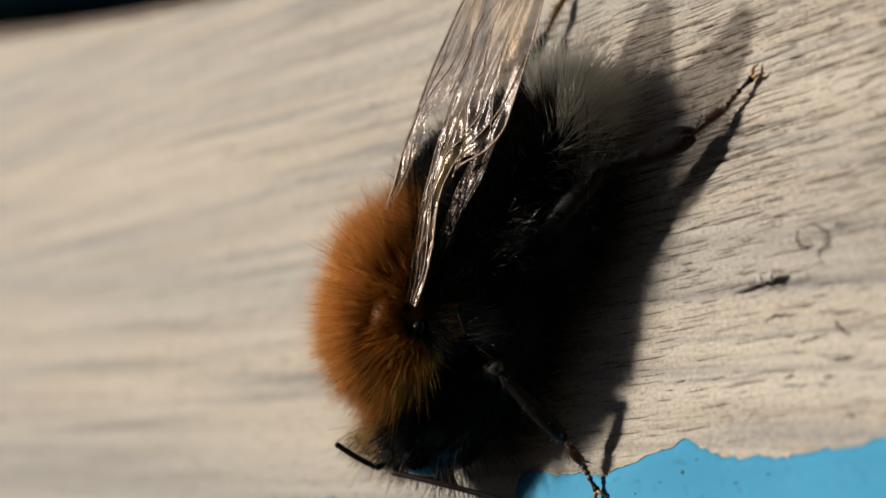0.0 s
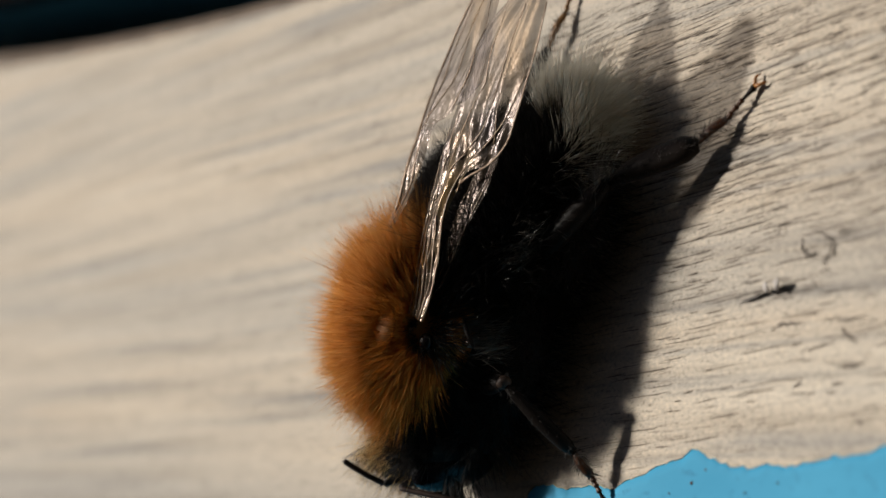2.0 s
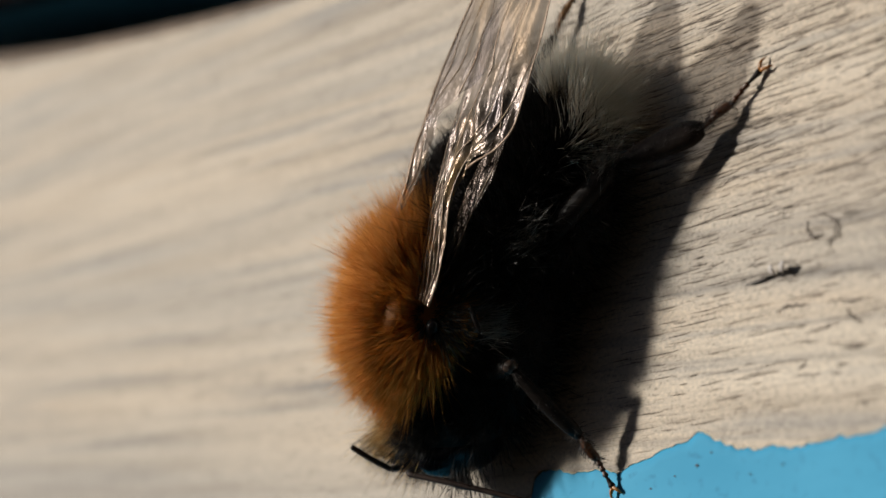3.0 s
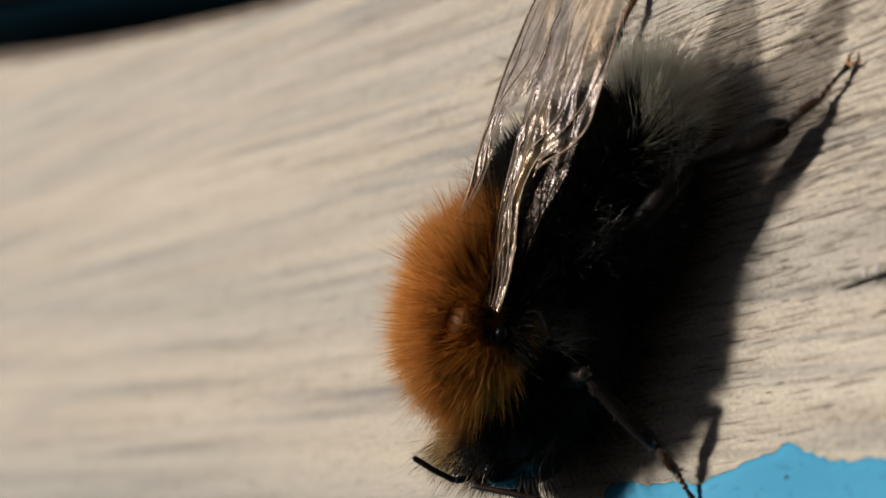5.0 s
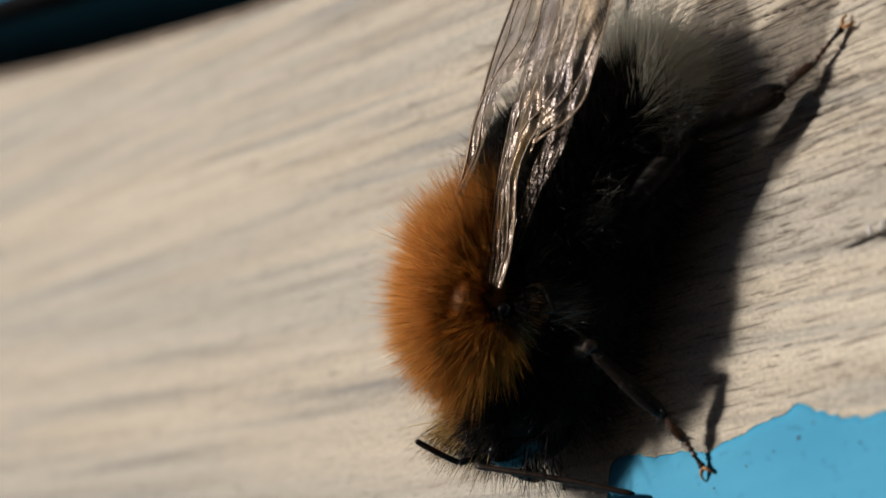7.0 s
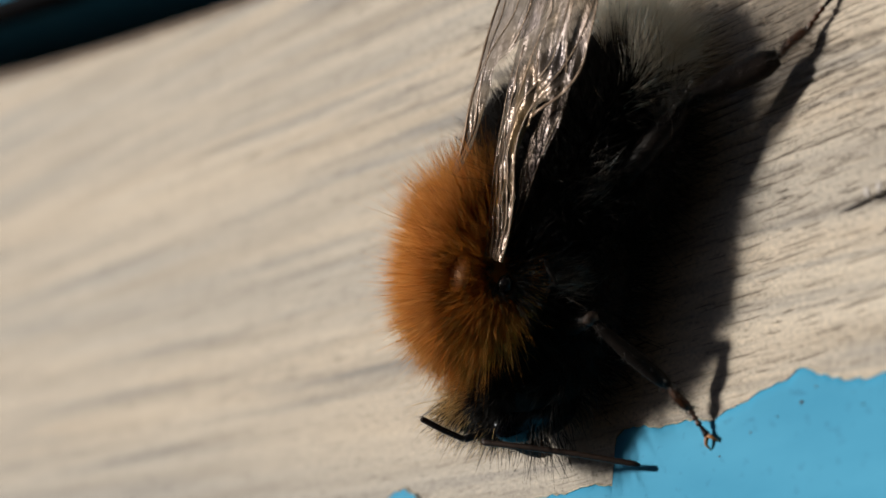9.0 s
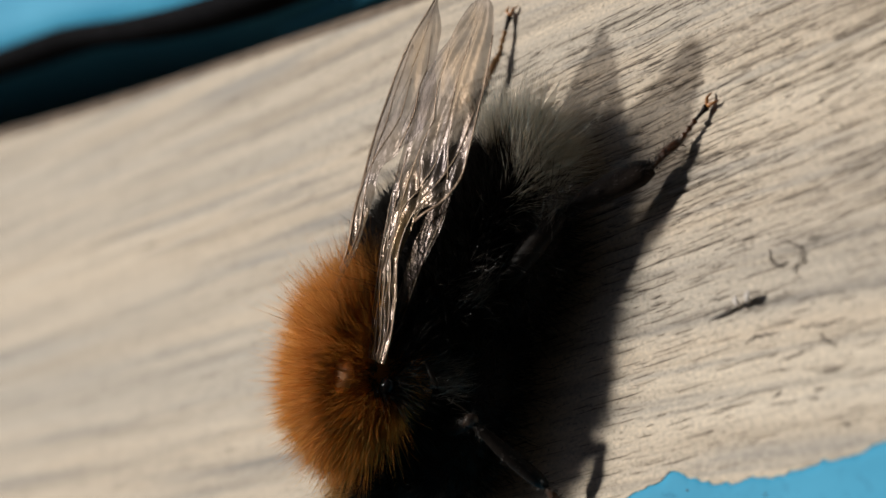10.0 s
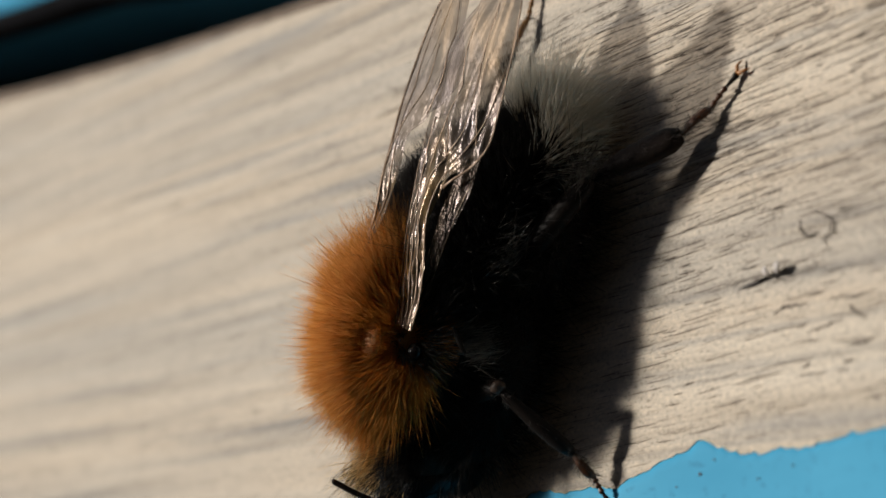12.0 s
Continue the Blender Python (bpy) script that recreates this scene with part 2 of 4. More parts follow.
def curve_points(points, n):
    """Points spread evenly on a smooth line through the given ones."""
    P = np.asarray(points, float)
    t = np.r_[0, np.cumsum(np.linalg.norm(np.diff(P, axis=0), axis=1))]
    m = np.gradient(P, t, axis=0)
    out = []
    for s in np.linspace(0, t[-1], n):
        k = min(np.searchsorted(t, s, "right") - 1, len(t) - 2)
        h = t[k + 1] - t[k]
        x = (s - t[k]) / h
        out.append((2 * x**3 - 3 * x**2 + 1) * P[k] + (x**3 - 2 * x**2 + x) * h * m[k] + (3 * x**2 - 2 * x**3) * P[k + 1] + (x**3 - x**2) * h * m[k + 1])
    return np.array(out)


def hairs(name, roots, ways, lengths, thick, bend, mat, parent, label=""):
    """Many tapered, slightly bent strands in one mesh."""
    N = len(roots)
    ways = unit(ways)
    s = unit(np.cross(ways, rng.normal(size=(N, 3))))
    u = np.cross(ways, s)
    L = np.asarray(lengths)[:, None]
    verts = np.zeros((N, 7, 3))
    for k, (f, r) in enumerate(((0.0, 1.0), (0.55, 0.75))):
        c = roots + ways * L * f + bend * L * f * f
        for j in range(3):
            a = 2 * math.pi * j / 3
            verts[:, 3 * k + j] = c + thick * r * (math.cos(a) * s + math.sin(a) * u)
    verts[:, 6] = roots + ways * L + bend * L
    strand = [[j, (j + 1) % 3, 3 + (j + 1) % 3, 3 + j] for j in range(3)] + [[3 + j, 3 + (j + 1) % 3, 6] for j in range(3)]
    faces = [[a + 7 * i for a in q] for i in range(N) for q in strand]
    return link_mesh(name, verts.reshape(-1, 3), faces, mat, parent, label, True, "stuff")


def on_blob(n, center, axes, radii):
    """Random places on a blob: unit directions in its own axes, places and outward normals."""
    d = unit(rng.normal(size=(n, 3)))
    A = np.asarray(axes, float)
    return d, np.asarray(center) + (d * radii) @ A, unit((d / radii) @ A)


# ---- planks and ground ----
PLANK_TURN = -0.124                     # the plank lies a little askew to the grain
PLANK_DIR = np.array([math.cos(PLANK_TURN), math.sin(PLANK_TURN)])
PLANK_SIDE = np.array([-PLANK_DIR[1], PLANK_DIR[0]])
PLANK_EDGE = 14.08                      # from the middle to the far edge


def smooth_noise(x, y, cell_x, cell_y, seed):
    """Value noise on a stretched lattice."""
    r = np.random.default_rng(seed).random((256, 256))
    gx, gy = x / cell_x + 1000, y / cell_y + 1000
    ix, iy = np.floor(gx).astype(int), np.floor(gy).astype(int)
    fx, fy = gx - ix, gy - iy
    fx, fy = fx * fx * (3 - 2 * fx), fy * fy * (3 - 2 * fy)
    v = lambda a, b: r[a % 256, b % 256]
    return (v(ix, iy) * (1 - fx) + v(ix + 1, iy) * fx) * (1 - fy) + (v(ix, iy + 1) * (1 - fx) + v(ix + 1, iy + 1) * fx) * fy


def steps(*spans):
    out = []
    for a, b, d in spans:
        out += list(np.arange(a, b - 1e-6, d))
    return np.array(out + [spans[-1][1]])


def make_plank():
    """The bare, weathered plank: fissured along the grain, with a worn round edge."""
    s = steps((-500, -70, 40), (-70, -8, 0.5), (-8, 20, 0.13), (20, 60, 4), (60, 400, 40))
    top = steps((-75, -9, 6), (-9, -4, 0.25), (-4, 11, 0.045), (11, PLANK_EDGE - 2.4, 0.2))
    profile = [(t, 0.0) for t in top]
    for a in np.linspace(0, math.pi / 2, 9)[1:]:
        profile.append((PLANK_EDGE - 2.4 + 2.4 * math.sin(a), 1.8 * math.cos(a) - 1.8))
    profile += [(PLANK_EDGE, -18.0), (-75.0, -18.0)]
    pt, pz = np.array(profile).T
    S, T = np.meshgrid(s, pt, indexing="ij")
    T = T + np.clip(T - 8, 0, 6) / 6 * np.minimum(0.0011 * np.clip(-25 - S, 0, None) ** 2, 3)     # the far edge bows out
    X = S * PLANK_DIR[0] + T * PLANK_SIDE[0]
    Y = S * PLANK_DIR[1] + T * PLANK_SIDE[1]
    Z = np.repeat(pz[None], len(s), 0).copy()
    d = 0.14 * (smooth_noise(X, Y, 9, 2.2, 1) - 0.5) + 0.018 * (smooth_noise(X, Y, 3.0, 0.5, 2) - 0.5) + 0.012 * (smooth_noise(X, Y, 2.0, 0.14, 3) - 0.5)
    g = np.random.default_rng(11)
    cracks = []
    for _ in range(3600):               # fissures along the grain
        cx, cy = g.uniform(-9, 19), g.uniform(-4, 10)
        dense = 0.25 + 0.75 * np.clip((cy + 0.5) / 5, 0, 1) * (0.4 + 0.6 * (math.sin(1.7 * cy + 0.3 * cx) > -0.3))
        if g.random() > dense:
            continue
        length, width, depth = 0.2 + 1.0 * g.random() ** 2.4, g.uniform(0.03, 0.05), g.uniform(0.015, 0.045)
        if cy > 0.5 and g.random() < 0.06:
            length = g.uniform(1.0, 2.4)
        slope = 0.05 + g.normal() * 0.02
        cracks.append((cx, cy, length, g.uniform(0.008, 0.018), slope))
        i0, i1 = np.searchsorted(s, [cx - length - 2, cx + length + 2])
        j0, j1 = np.searchsorted(top, [cy - 3, cy + 3])
        x, y = X[i0:i1, j0:j1] - cx, Y[i0:i1, j0:j1] - cy
        along = np.clip(1 - (x / length) ** 2, 0, 1)
        across = (y - slope * x - 0.012 * np.sin(4 * x + cx)) / width
        d[i0:i1, j0:j1] -= depth * along**0.5 * np.exp(-across**2)
    n_top = len(top)
    fade = np.ones(len(pt))
    fade[n_top:] = np.linspace(1, 0, len(pt) - n_top)
    Z += d * fade[None]
    Z[:, n_top + 6:] = pz[None, n_top + 6:]
    verts = np.stack([X, Y, Z], -1).reshape(-1, 3)
    M, K = len(s), len(pt)
    i, j = np.meshgrid(np.arange(M - 1), np.arange(K), indexing="ij")
    j2 = (j + 1) % K
    faces = np.stack([i * K + j, (i + 1) * K + j, (i + 1) * K + j2, i * K + j2], -1).reshape(-1, 4).tolist()
    faces.append(list(range(K)))
    faces.append([(M - 1) * K + k for k in range(K)][::-1])
    ob = link_mesh("wooden_plank", verts, faces, WOOD)
    # the rounded edge and the side are a darker brown than the top
    ob.data.materials.append(EDGE_BROWN)
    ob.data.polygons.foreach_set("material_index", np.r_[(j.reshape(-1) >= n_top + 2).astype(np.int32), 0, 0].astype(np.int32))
    # dirt that has settled in the fissures
    cv, cf = [], []
    for cx, cy, length, width, slope in cracks:
        u = np.linspace(-1, 1, 7)
        px, py = cx + u * length, cy + slope * u * length + 0.012 * np.sin(4 * u * length + cx)
        ss = np.clip(np.searchsorted(s, px * PLANK_DIR[0] + py * PLANK_DIR[1]), 1, len(s) - 1)
        tt = np.clip(np.searchsorted(top, px * PLANK_SIDE[0] + py * PLANK_SIDE[1]), 1, n_top - 1)
        pz2 = np.maximum.reduce([Z[ss, tt], Z[ss - 1, tt], Z[ss, tt - 1], Z[ss - 1, tt - 1]]) + 0.006
        w = width * np.sqrt(np.clip(1 - u * u, 0.02, 1)) * (0.75 + 0.25 * np.sin(9 * u + cx))
        k = len(cv)
        cv += [(a, b2 + q, z) for a, b2, q, z in zip(px, py, w, pz2)] + [(a, b2 - q, z) for a, b2, q, z in zip(px, py, w, pz2)]
        cf += [[k + i, k + 7 + i, k + 8 + i, k + 1 + i] for i in range(6)]
    link_mesh("crack_dirt", cv, cf, CRACK, ob, "dark dirt in fine cracks along the grain", False, "stuff")
    return tagged(ob, "weathered grey-beige wooden plank with fine cracks along the grain", "plank")


def make_paint(plank):
    """What is left of the blue paint: a thin coat with a ragged, chipped edge."""
    xs = [-500, -60, -40, -22, -15.5, -14.2, -13.4, -12.6, -11.9, -11.2, -8, -5, -3, -2.05, -1.98, -1.9, -0.7, 0.7, 2.2, 3.8, 4.8, 5.45, 6.0, 6.9, 8.2, 10, 11.8, 14.3, 17, 20, 60, 400]
    ys = [-18, -9.5, -8.6, -8.0, -7.2, -5.9, -5.55, -5.45, -5.8, -6.5, -6.7, -6.42, -6.38, -6.3, -5.6, -4.95, -4.8, -5.0, -5.0, -4.62, -4.38, -4.15, -4.35, -4.62, -4.78, -4.7, -4.5, -4.38, -4.4, -4.7, -6, -8]
    x = steps((-500, -70, 30), (-70, -16, 0.4), (-16, 20, 0.07), (20, 60, 2), (60, 400, 40))
    edge = np.interp(x, xs, ys) + 0.20 * (smooth_noise(x, 0 * x, 0.7, 1, 5) - 0.5) + 0.10 * (smooth_noise(x, 0 * x, 0.22, 1, 6) - 0.5)
    rows = []
    for depth, z in ((0.0, -0.05), (0.0, 0.05), (0.05, 0.085), (0.35, 0.08), (1.2, 0.08), (4, 0.08), (70, 0.08)):
        yy = edge - depth + (0.12 * (smooth_noise(x, 0 * x, 0.3, 1, 8) - 0.5) if depth == 0.35 else 0)
        rows.append(np.stack([x, np.maximum(yy, -72 + x * PLANK_DIR[1] / PLANK_DIR[0]) if depth == 70 else yy, np.full_like(x, z) + 0.04 * (smooth_noise(x, yy, 1.6, 1.2, 9) - 0.5)], -1))
    N, R = len(x), len(rows)
    verts = np.concatenate(rows)
    faces = [[r * N + i, r * N + i + 1, (r + 1) * N + i + 1, (r + 1) * N + i] for r in range(R - 1) for i in range(N - 1)]
    coat = link_mesh("paint_coat", verts, [f[::-1] for f in faces], PAINT, plank, "remains of bright blue paint with a chipped edge")
    # the pale broken rim of the coat
    lip = []
    for dy, z in ((0.02, 0.0), (0.03, 0.03), (0.01, 0.07), (-0.02, 0.1)):
        lip.append(np.stack([x, edge + dy + 0.03 * (smooth_noise(x, 0 * x, 0.12, 1, 12) - 0.5), np.full_like(x, z)], -1))
    verts = np.concatenate(lip)
    faces = [[r * N + i, (r + 1) * N + i, (r + 1) * N + i + 1, r * N + i + 1] for r in range(3) for i in range(N - 1)]
    link_mesh("paint_rim", verts, faces, PRIMER, plank, "pale yellowish broken rim of the paint")
    # dirt specks stuck to the coat
    for cx, cy, r in ((5.5, -5.05, 0.05), (6.05, -4.72, 0.035), (3.6, -5.6, 0.03), (7.6, -5.4, 0.03), (4.6, -5.3, 0.025), (2.4, -6.1, 0.03), (8.8, -5.2, 0.03)):
        v, f = blob((cx, cy, 0.09), np.eye(3), np.array([r * 1.3, r, r * 0.6]), 6, 8, 0.2, 0.1)
        link_mesh("dirt_speck", v, f, DARK_WOOD, plank, "dark dirt speck on the paint")
    return coat


def make_splinter(plank):
    """A torn place: a dark slit and lifted grey chips that throw small shadows."""
    def sliver(a, b2, r, mat, label, rise=0.04):
        p = curve_points([a, tuple((np.array(a) + b2) / 2 + (0, -0.03, rise)), b2], 7)
        v, f = tube(p, r * np.array([0.12, 0.6, 1, 0.95, 0.8, 0.55, 0.15]), 6, 0.4)
        link_mesh("splinter", v, f, mat, plank, label)
    sliver((7.0, -0.22, 0.02), (8.5, 0.02, 0.03), 0.035, DARK_WOOD, "dark slit in the wood", 0.0)
    sliver((7.55, -0.08, 0.04), (8.2, 0.02, 0.15), 0.05, FIBRE, "lifted grey wood splinter")
    sliver((8.12, -0.05, 0.04), (8.26, 0.14, 0.3), 0.15, CHIP, "lifted pale wood splinter")
    sliver((8.45, 0.0, 0.04), (8.76, 0.16, 0.34), 0.15, CHIP, "lifted pale wood splinter")
    sliver((8.3, -0.1, 0.03), (8.85, 0.05, 0.12), 0.04, DARK_WOOD, "dark torn fibre", 0.0)


def make_mark(plank, points, thick, name="curled_fibre", label="thin dark curled fibre on the wood"):
    """A hair-thin crack or fibre with a raised lip."""
    n = 6 * len(points)
    p = curve_points([(x, y, 0.02) for x, y in points], n)
    u = np.linspace(0, 1, n)
    p[:, 2] += 0.02 * np.sin(17 * u + points[0][0])
    p[:, 1] += 0.02 * np.sin(23 * u + points[0][1])
    r = thick * (0.35 + 0.65 * np.sin(math.pi * np.clip(u, 0.06, 0.94))) * (0.8 + 0.3 * np.sin(31 * u))
    v, f = tube(p, r, 6, 0.6)
    link_mesh(name, v, f, FIBRE, plank, label)


def make_flake(plank):
    """Blistered flakes where the bare wood has lifted."""
    for cx, cy, rx, ry in ((16.3, 2.45, 0.95, 0.55), (16.4, 1.2, 0.95, 0.55)):
        v, f = [], []
        for k, (q, z) in enumerate(((1.0, -0.05), (1.0, 0.02), (0.9, 0.05), (0.55, 0.06), (0.1, 0.06))):
            for j in range(28):
                a = 2 * math.pi * j / 28
                w = 1 + 0.13 * math.sin(3 * a + cx) + 0.07 * math.sin(7 * a)
                v.append((cx + q * w * rx * math.cos(a), cy + q * w * ry * math.sin(a), z))
        for k in range(4):
            f += [[k * 28 + j, k * 28 + (j + 1) % 28, (k + 1) * 28 + (j + 1) % 28, (k + 1) * 28 + j] for j in range(28)]
        f.append([4 * 28 + j for j in range(28)])
        link_mesh("wood_flake", v, f, FLAKE, plank, "lifted tan wood flake")
        a = np.linspace(0, 2 * math.pi, 30)
        p = np.stack([cx + 1.05 * rx * np.cos(a), cy + 1.08 * ry * np.sin(a), 0 * a + 0.02], -1)
        v, f = tube(p, 0.05 + 0.025 * np.sin(3 * a), 6, 0.6)
        link_mesh("flake_rim", v, f, DARK_WOOD, plank, "dark dirt round the flake")


def gap_line(s):
    """How far the next plank's worn edge strays from the straight: the gap widens to one end."""
    return np.interp(s, [-500, -36, -30, -25, -21, -17, -10, 0, 400], [25, 1.6, 0.9, 0.42, 0.12, 0.08, -0.1, -0.55, -0.6])


def make_painted_plank():
    """The next plank beyond the gap, still painted blue."""
    t0 = PLANK_EDGE + 1.7
    profile = [(t0, -18.0), (t0, -1.5)]
    for a in np.linspace(0, math.pi / 2, 7)[1:]:
        profile.append((t0 + 1.5 - 1.5 * math.cos(a), -1.5 + 1.5 * math.sin(a)))
    profile += [(t0 + 12, 0.1), (t0 + 40, 0.0), (t0 + 88, 0), (t0 + 90, -2), (t0 + 90, -18)]
    s = steps((-500, -80, 30), (-80, 20, 1.0), (20, 400, 38))
    pt, pz = np.array(profile).T
    askew = gap_line(s)
    S, T = np.meshgrid(s, pt, indexing="ij")
    T = T + askew[:, None]
    X, Y = S * PLANK_DIR[0] + T * PLANK_SIDE[0], S * PLANK_DIR[1] + T * PLANK_SIDE[1]
    Z = np.repeat(pz[None], len(s), 0) + 0.25 * (smooth_noise(S, T, 12, 5, 21) - 0.5)
    M, K = len(s), len(pt)
    i, j = np.meshgrid(np.arange(M - 1), np.arange(K), indexing="ij")
    j2 = (j + 1) % K
    faces = np.stack([i * K + j, i * K + j2, (i + 1) * K + j2, (i + 1) * K + j], -1).reshape(-1, 4).tolist()
    faces += [list(range(K))[::-1], [(M - 1) * K + k for k in range(K)]]
    # a near-black strip over the upper side paints in the gap's shade
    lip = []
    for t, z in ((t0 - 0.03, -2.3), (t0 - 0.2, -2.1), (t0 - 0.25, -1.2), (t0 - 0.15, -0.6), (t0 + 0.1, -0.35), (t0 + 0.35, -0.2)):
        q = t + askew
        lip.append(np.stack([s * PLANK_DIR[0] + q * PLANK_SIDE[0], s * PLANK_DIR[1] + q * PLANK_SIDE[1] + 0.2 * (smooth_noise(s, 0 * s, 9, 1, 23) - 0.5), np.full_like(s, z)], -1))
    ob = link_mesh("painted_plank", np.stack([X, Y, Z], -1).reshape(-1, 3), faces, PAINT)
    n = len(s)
    link_mesh("gap_shade_strip", np.concatenate(lip), [[r * n + i, r * n + i + 1, (r + 1) * n + i + 1, (r + 1) * n + i] for r in range(5) for i in range(n - 1)], SHADOW_WOOD, ob, "near-black strip that stands for the shade in the gap")
    # an added blue strip, slanted out to catch sun where the side looks lighter
    r = s[(s > -29) & (s < 60)]
    z = np.interp(r, [-29, -22, -16, -11.5, -7.6, 60], [-4.7, -3.7, -2.8, -2.0, -1.7, -1.7]) + 0.15 * (smooth_noise(r, 0 * r, 3, 1, 24) - 0.5)
    up = np.interp(r, [-29, -22, -17, 60], [-0.5, -0.1, 0.12, 0.16])
    rows = []
    swell = np.interp(r, [-27, -12], [0, 1])
    for t, dz in ((-0.15, up + 0.05), (-0.3, up), (-0.45, up - 1.85), (-0.15, up - 2.0)):
        q = t0 + 0.1 + (t - 0.1) * swell + gap_line(r)
        rows.append(np.stack([r * PLANK_DIR[0] + q * PLANK_SIDE[0], r * PLANK_DIR[1] + q * PLANK_SIDE[1], z + dz], -1))
    m = len(r)
    link_mesh("lit_side_strip", np.concatenate(rows), [[a * m + i, a * m + i + 1, b2 * m + i + 1, b2 * m + i] for a, b2 in ((0, 1), (1, 2), (2, 3), (3, 0)) for i in range(m - 1)], PAINT, ob, "blue strip added to lighten the painted side in the gap")
    return tagged(ob, "bright blue painted plank beyond a dark gap", "plank")


def make_ground():
    r = 400000.0
    g = link_mesh("ground", [(-r, -r, -18.05), (r, -r, -18.05), (r, r, -18.05), (-r, r, -18.05)], [[0, 1, 2, 3]], SOIL, None, "", False)
    return tagged(g, "dark earth under the planks", "ground", kind="structure")


def make_sky_blockers():
    """Unseen dark walls and a slab overhead, added behind the camera to block sky light."""
    v = [(x, y, z) for x in (900.0, 1000.0) for y in (-6000.0, 6000.0) for z in (-60.0, 2600.0)]
    f = [[0, 1, 3, 2], [4, 6, 7, 5], [0, 2, 6, 4], [1, 5, 7, 3], [0, 4, 5, 1], [2, 3, 7, 6]]
    tagged(link_mesh("sky_blocker_east", v, f, BLOCKER_DARK, None, "", False), "unseen dark wall added to block sky light", "wall", kind="structure")
    v = [(x, y, z) for x in (-2500.0, 890.0) for y in (-900.0, -800.0) for z in (-60.0, 2600.0)]
    tagged(link_mesh("sky_blocker_top", [(x, y, z) for x in (-1200.0, 1000.0) for y in (-900.0, 600.0) for z in (2600.0, 2680.0)], f, BLOCKER_DARK, None, "", False), "unseen dark slab added overhead to block sky light", "roof", kind="structure")
    tagged(link_mesh("sky_blocker_south", v, f, BLOCKER_DARK, None, "", False), "unseen dark wall added to block sky light", "wall", kind="structure")


make_ground()
make_sky_blockers()
plank = make_plank()
make_paint(plank)
make_splinter(plank)
make_mark(plank, [(9.33, 1.3), (9.74, 1.34), (10.14, 1.2), (10.38, 0.92), (10.31, 0.7), (10.1, 0.51), (10.19, 0.27)], 0.042)
make_mark(plank, [(9.29, 1.23), (9.31, 0.92), (9.51, 0.76), (9.88, 0.79)], 0.045)
make_mark(plank, [(8.29, -1.13), (8.5, -1.01), (8.91, -1.01), (9.42, -1.03)], 0.04)
make_mark(plank, [(10.79, -1.31), (11.06, -1.6), (11.34, -1.75)], 0.05)
make_mark(plank, [(11.23, -3.52), (11.41, -3.72), (11.94, -4.01)], 0.045)
for line, thick in (([(10.54, 1.19), (11.03, 1.23)], 0.03), ([(9.38, -1.81), (9.88, -1.75), (10.58, -1.65)], 0.035), ([(10.61, -1.15), (11.18, -1.13), (11.66, -1.12)], 0.03),
                    ([(10.83, -2.35), (11.21, -2.36), (11.53, -2.3)], 0.045), ([(10.51, -2.79), (10.86, -2.74)], 0.05), ([(9.18, -2.72), (9.44, -2.62)], 0.05),
                    ([(13.43, -3.3), (14.13, -3.23), (15.27, -3.3)], 0.035), ([(13.94, -3.47), (14.24, -3.56)], 0.05), ([(15.26, 2.44), (15.06, 2.13), (15.29, 1.78)], 0.07),
                    ([(15.29, 1.78), (15.34, 1.26), (15.61, 0.9)], 0.09), ([(15.22, 0.86), (15.0, 0.33), (14.71, -0.17)], 0.05)):
    make_mark(plank, line, thick, "open_crack", "short open crack in the wood")
make_flake(plank)
make_painted_plank()


# ---- the bumblebee ----
def turned(azimuth, dip=0.0):
    """Length (towards the tail), side (towards the bee's right) and height directions."""
    a, d = radians(azimuth), radians(dip)
    t = np.array([math.cos(a) * math.cos(d), math.sin(a) * math.cos(d), -math.sin(d)])
    s = np.array([math.sin(a), -math.cos(a), 0])
    return np.array([t, s, np.cross(s, t)])


bee = new("bumblebee")
tagged(bee, "furry bumblebee, orange thorax, black body, whitish tail, on weathered wood", "bumblebee")

TH_C, TH_A, TH_R = np.array([-3.48, -0.3, 3.12]), turned(67, 4), np.array([2.25, 2.05, 1.85])
AB_C, AB_A, AB_R = np.array([-1.3, 3.55, 2.4]), turned(42, 10), np.array([3.75, 2.6, 1.55])
AB_TAPER = -0.36
HD_C, HD_A, HD_R = np.array([-4.6, -3.6, 1.88]), turned(73, 0), np.array([1.1, 1.52, 1.42])

v, f = blob(TH_C, TH_A, TH_R, 20, 32)
thorax = link_mesh("thorax", v, f, SKIN, bee, "black thorax under orange fur")


def droop(p):
    """The tail end of the abdomen bends down and away."""
    p = np.asarray(p, float)
    t = np.clip((p - AB_C) @ AB_A[0] / AB_R[0], 0, 1.2)[:, None]
    return p + t**2 * np.array([0.12, 0.05, -0.45])


v, f = blob(AB_C, AB_A, AB_R, 30, 40, AB_TAPER, 0.0)
v = droop(v)
abdomen = link_mesh("abdomen", v, f, DULL, bee, "black rounded abdomen with a white-haired tip")
v, f = blob(HD_C, HD_A, HD_R, 18, 28)
head = link_mesh("head", v, f, BLACK, bee, "black head bent down to the wood")


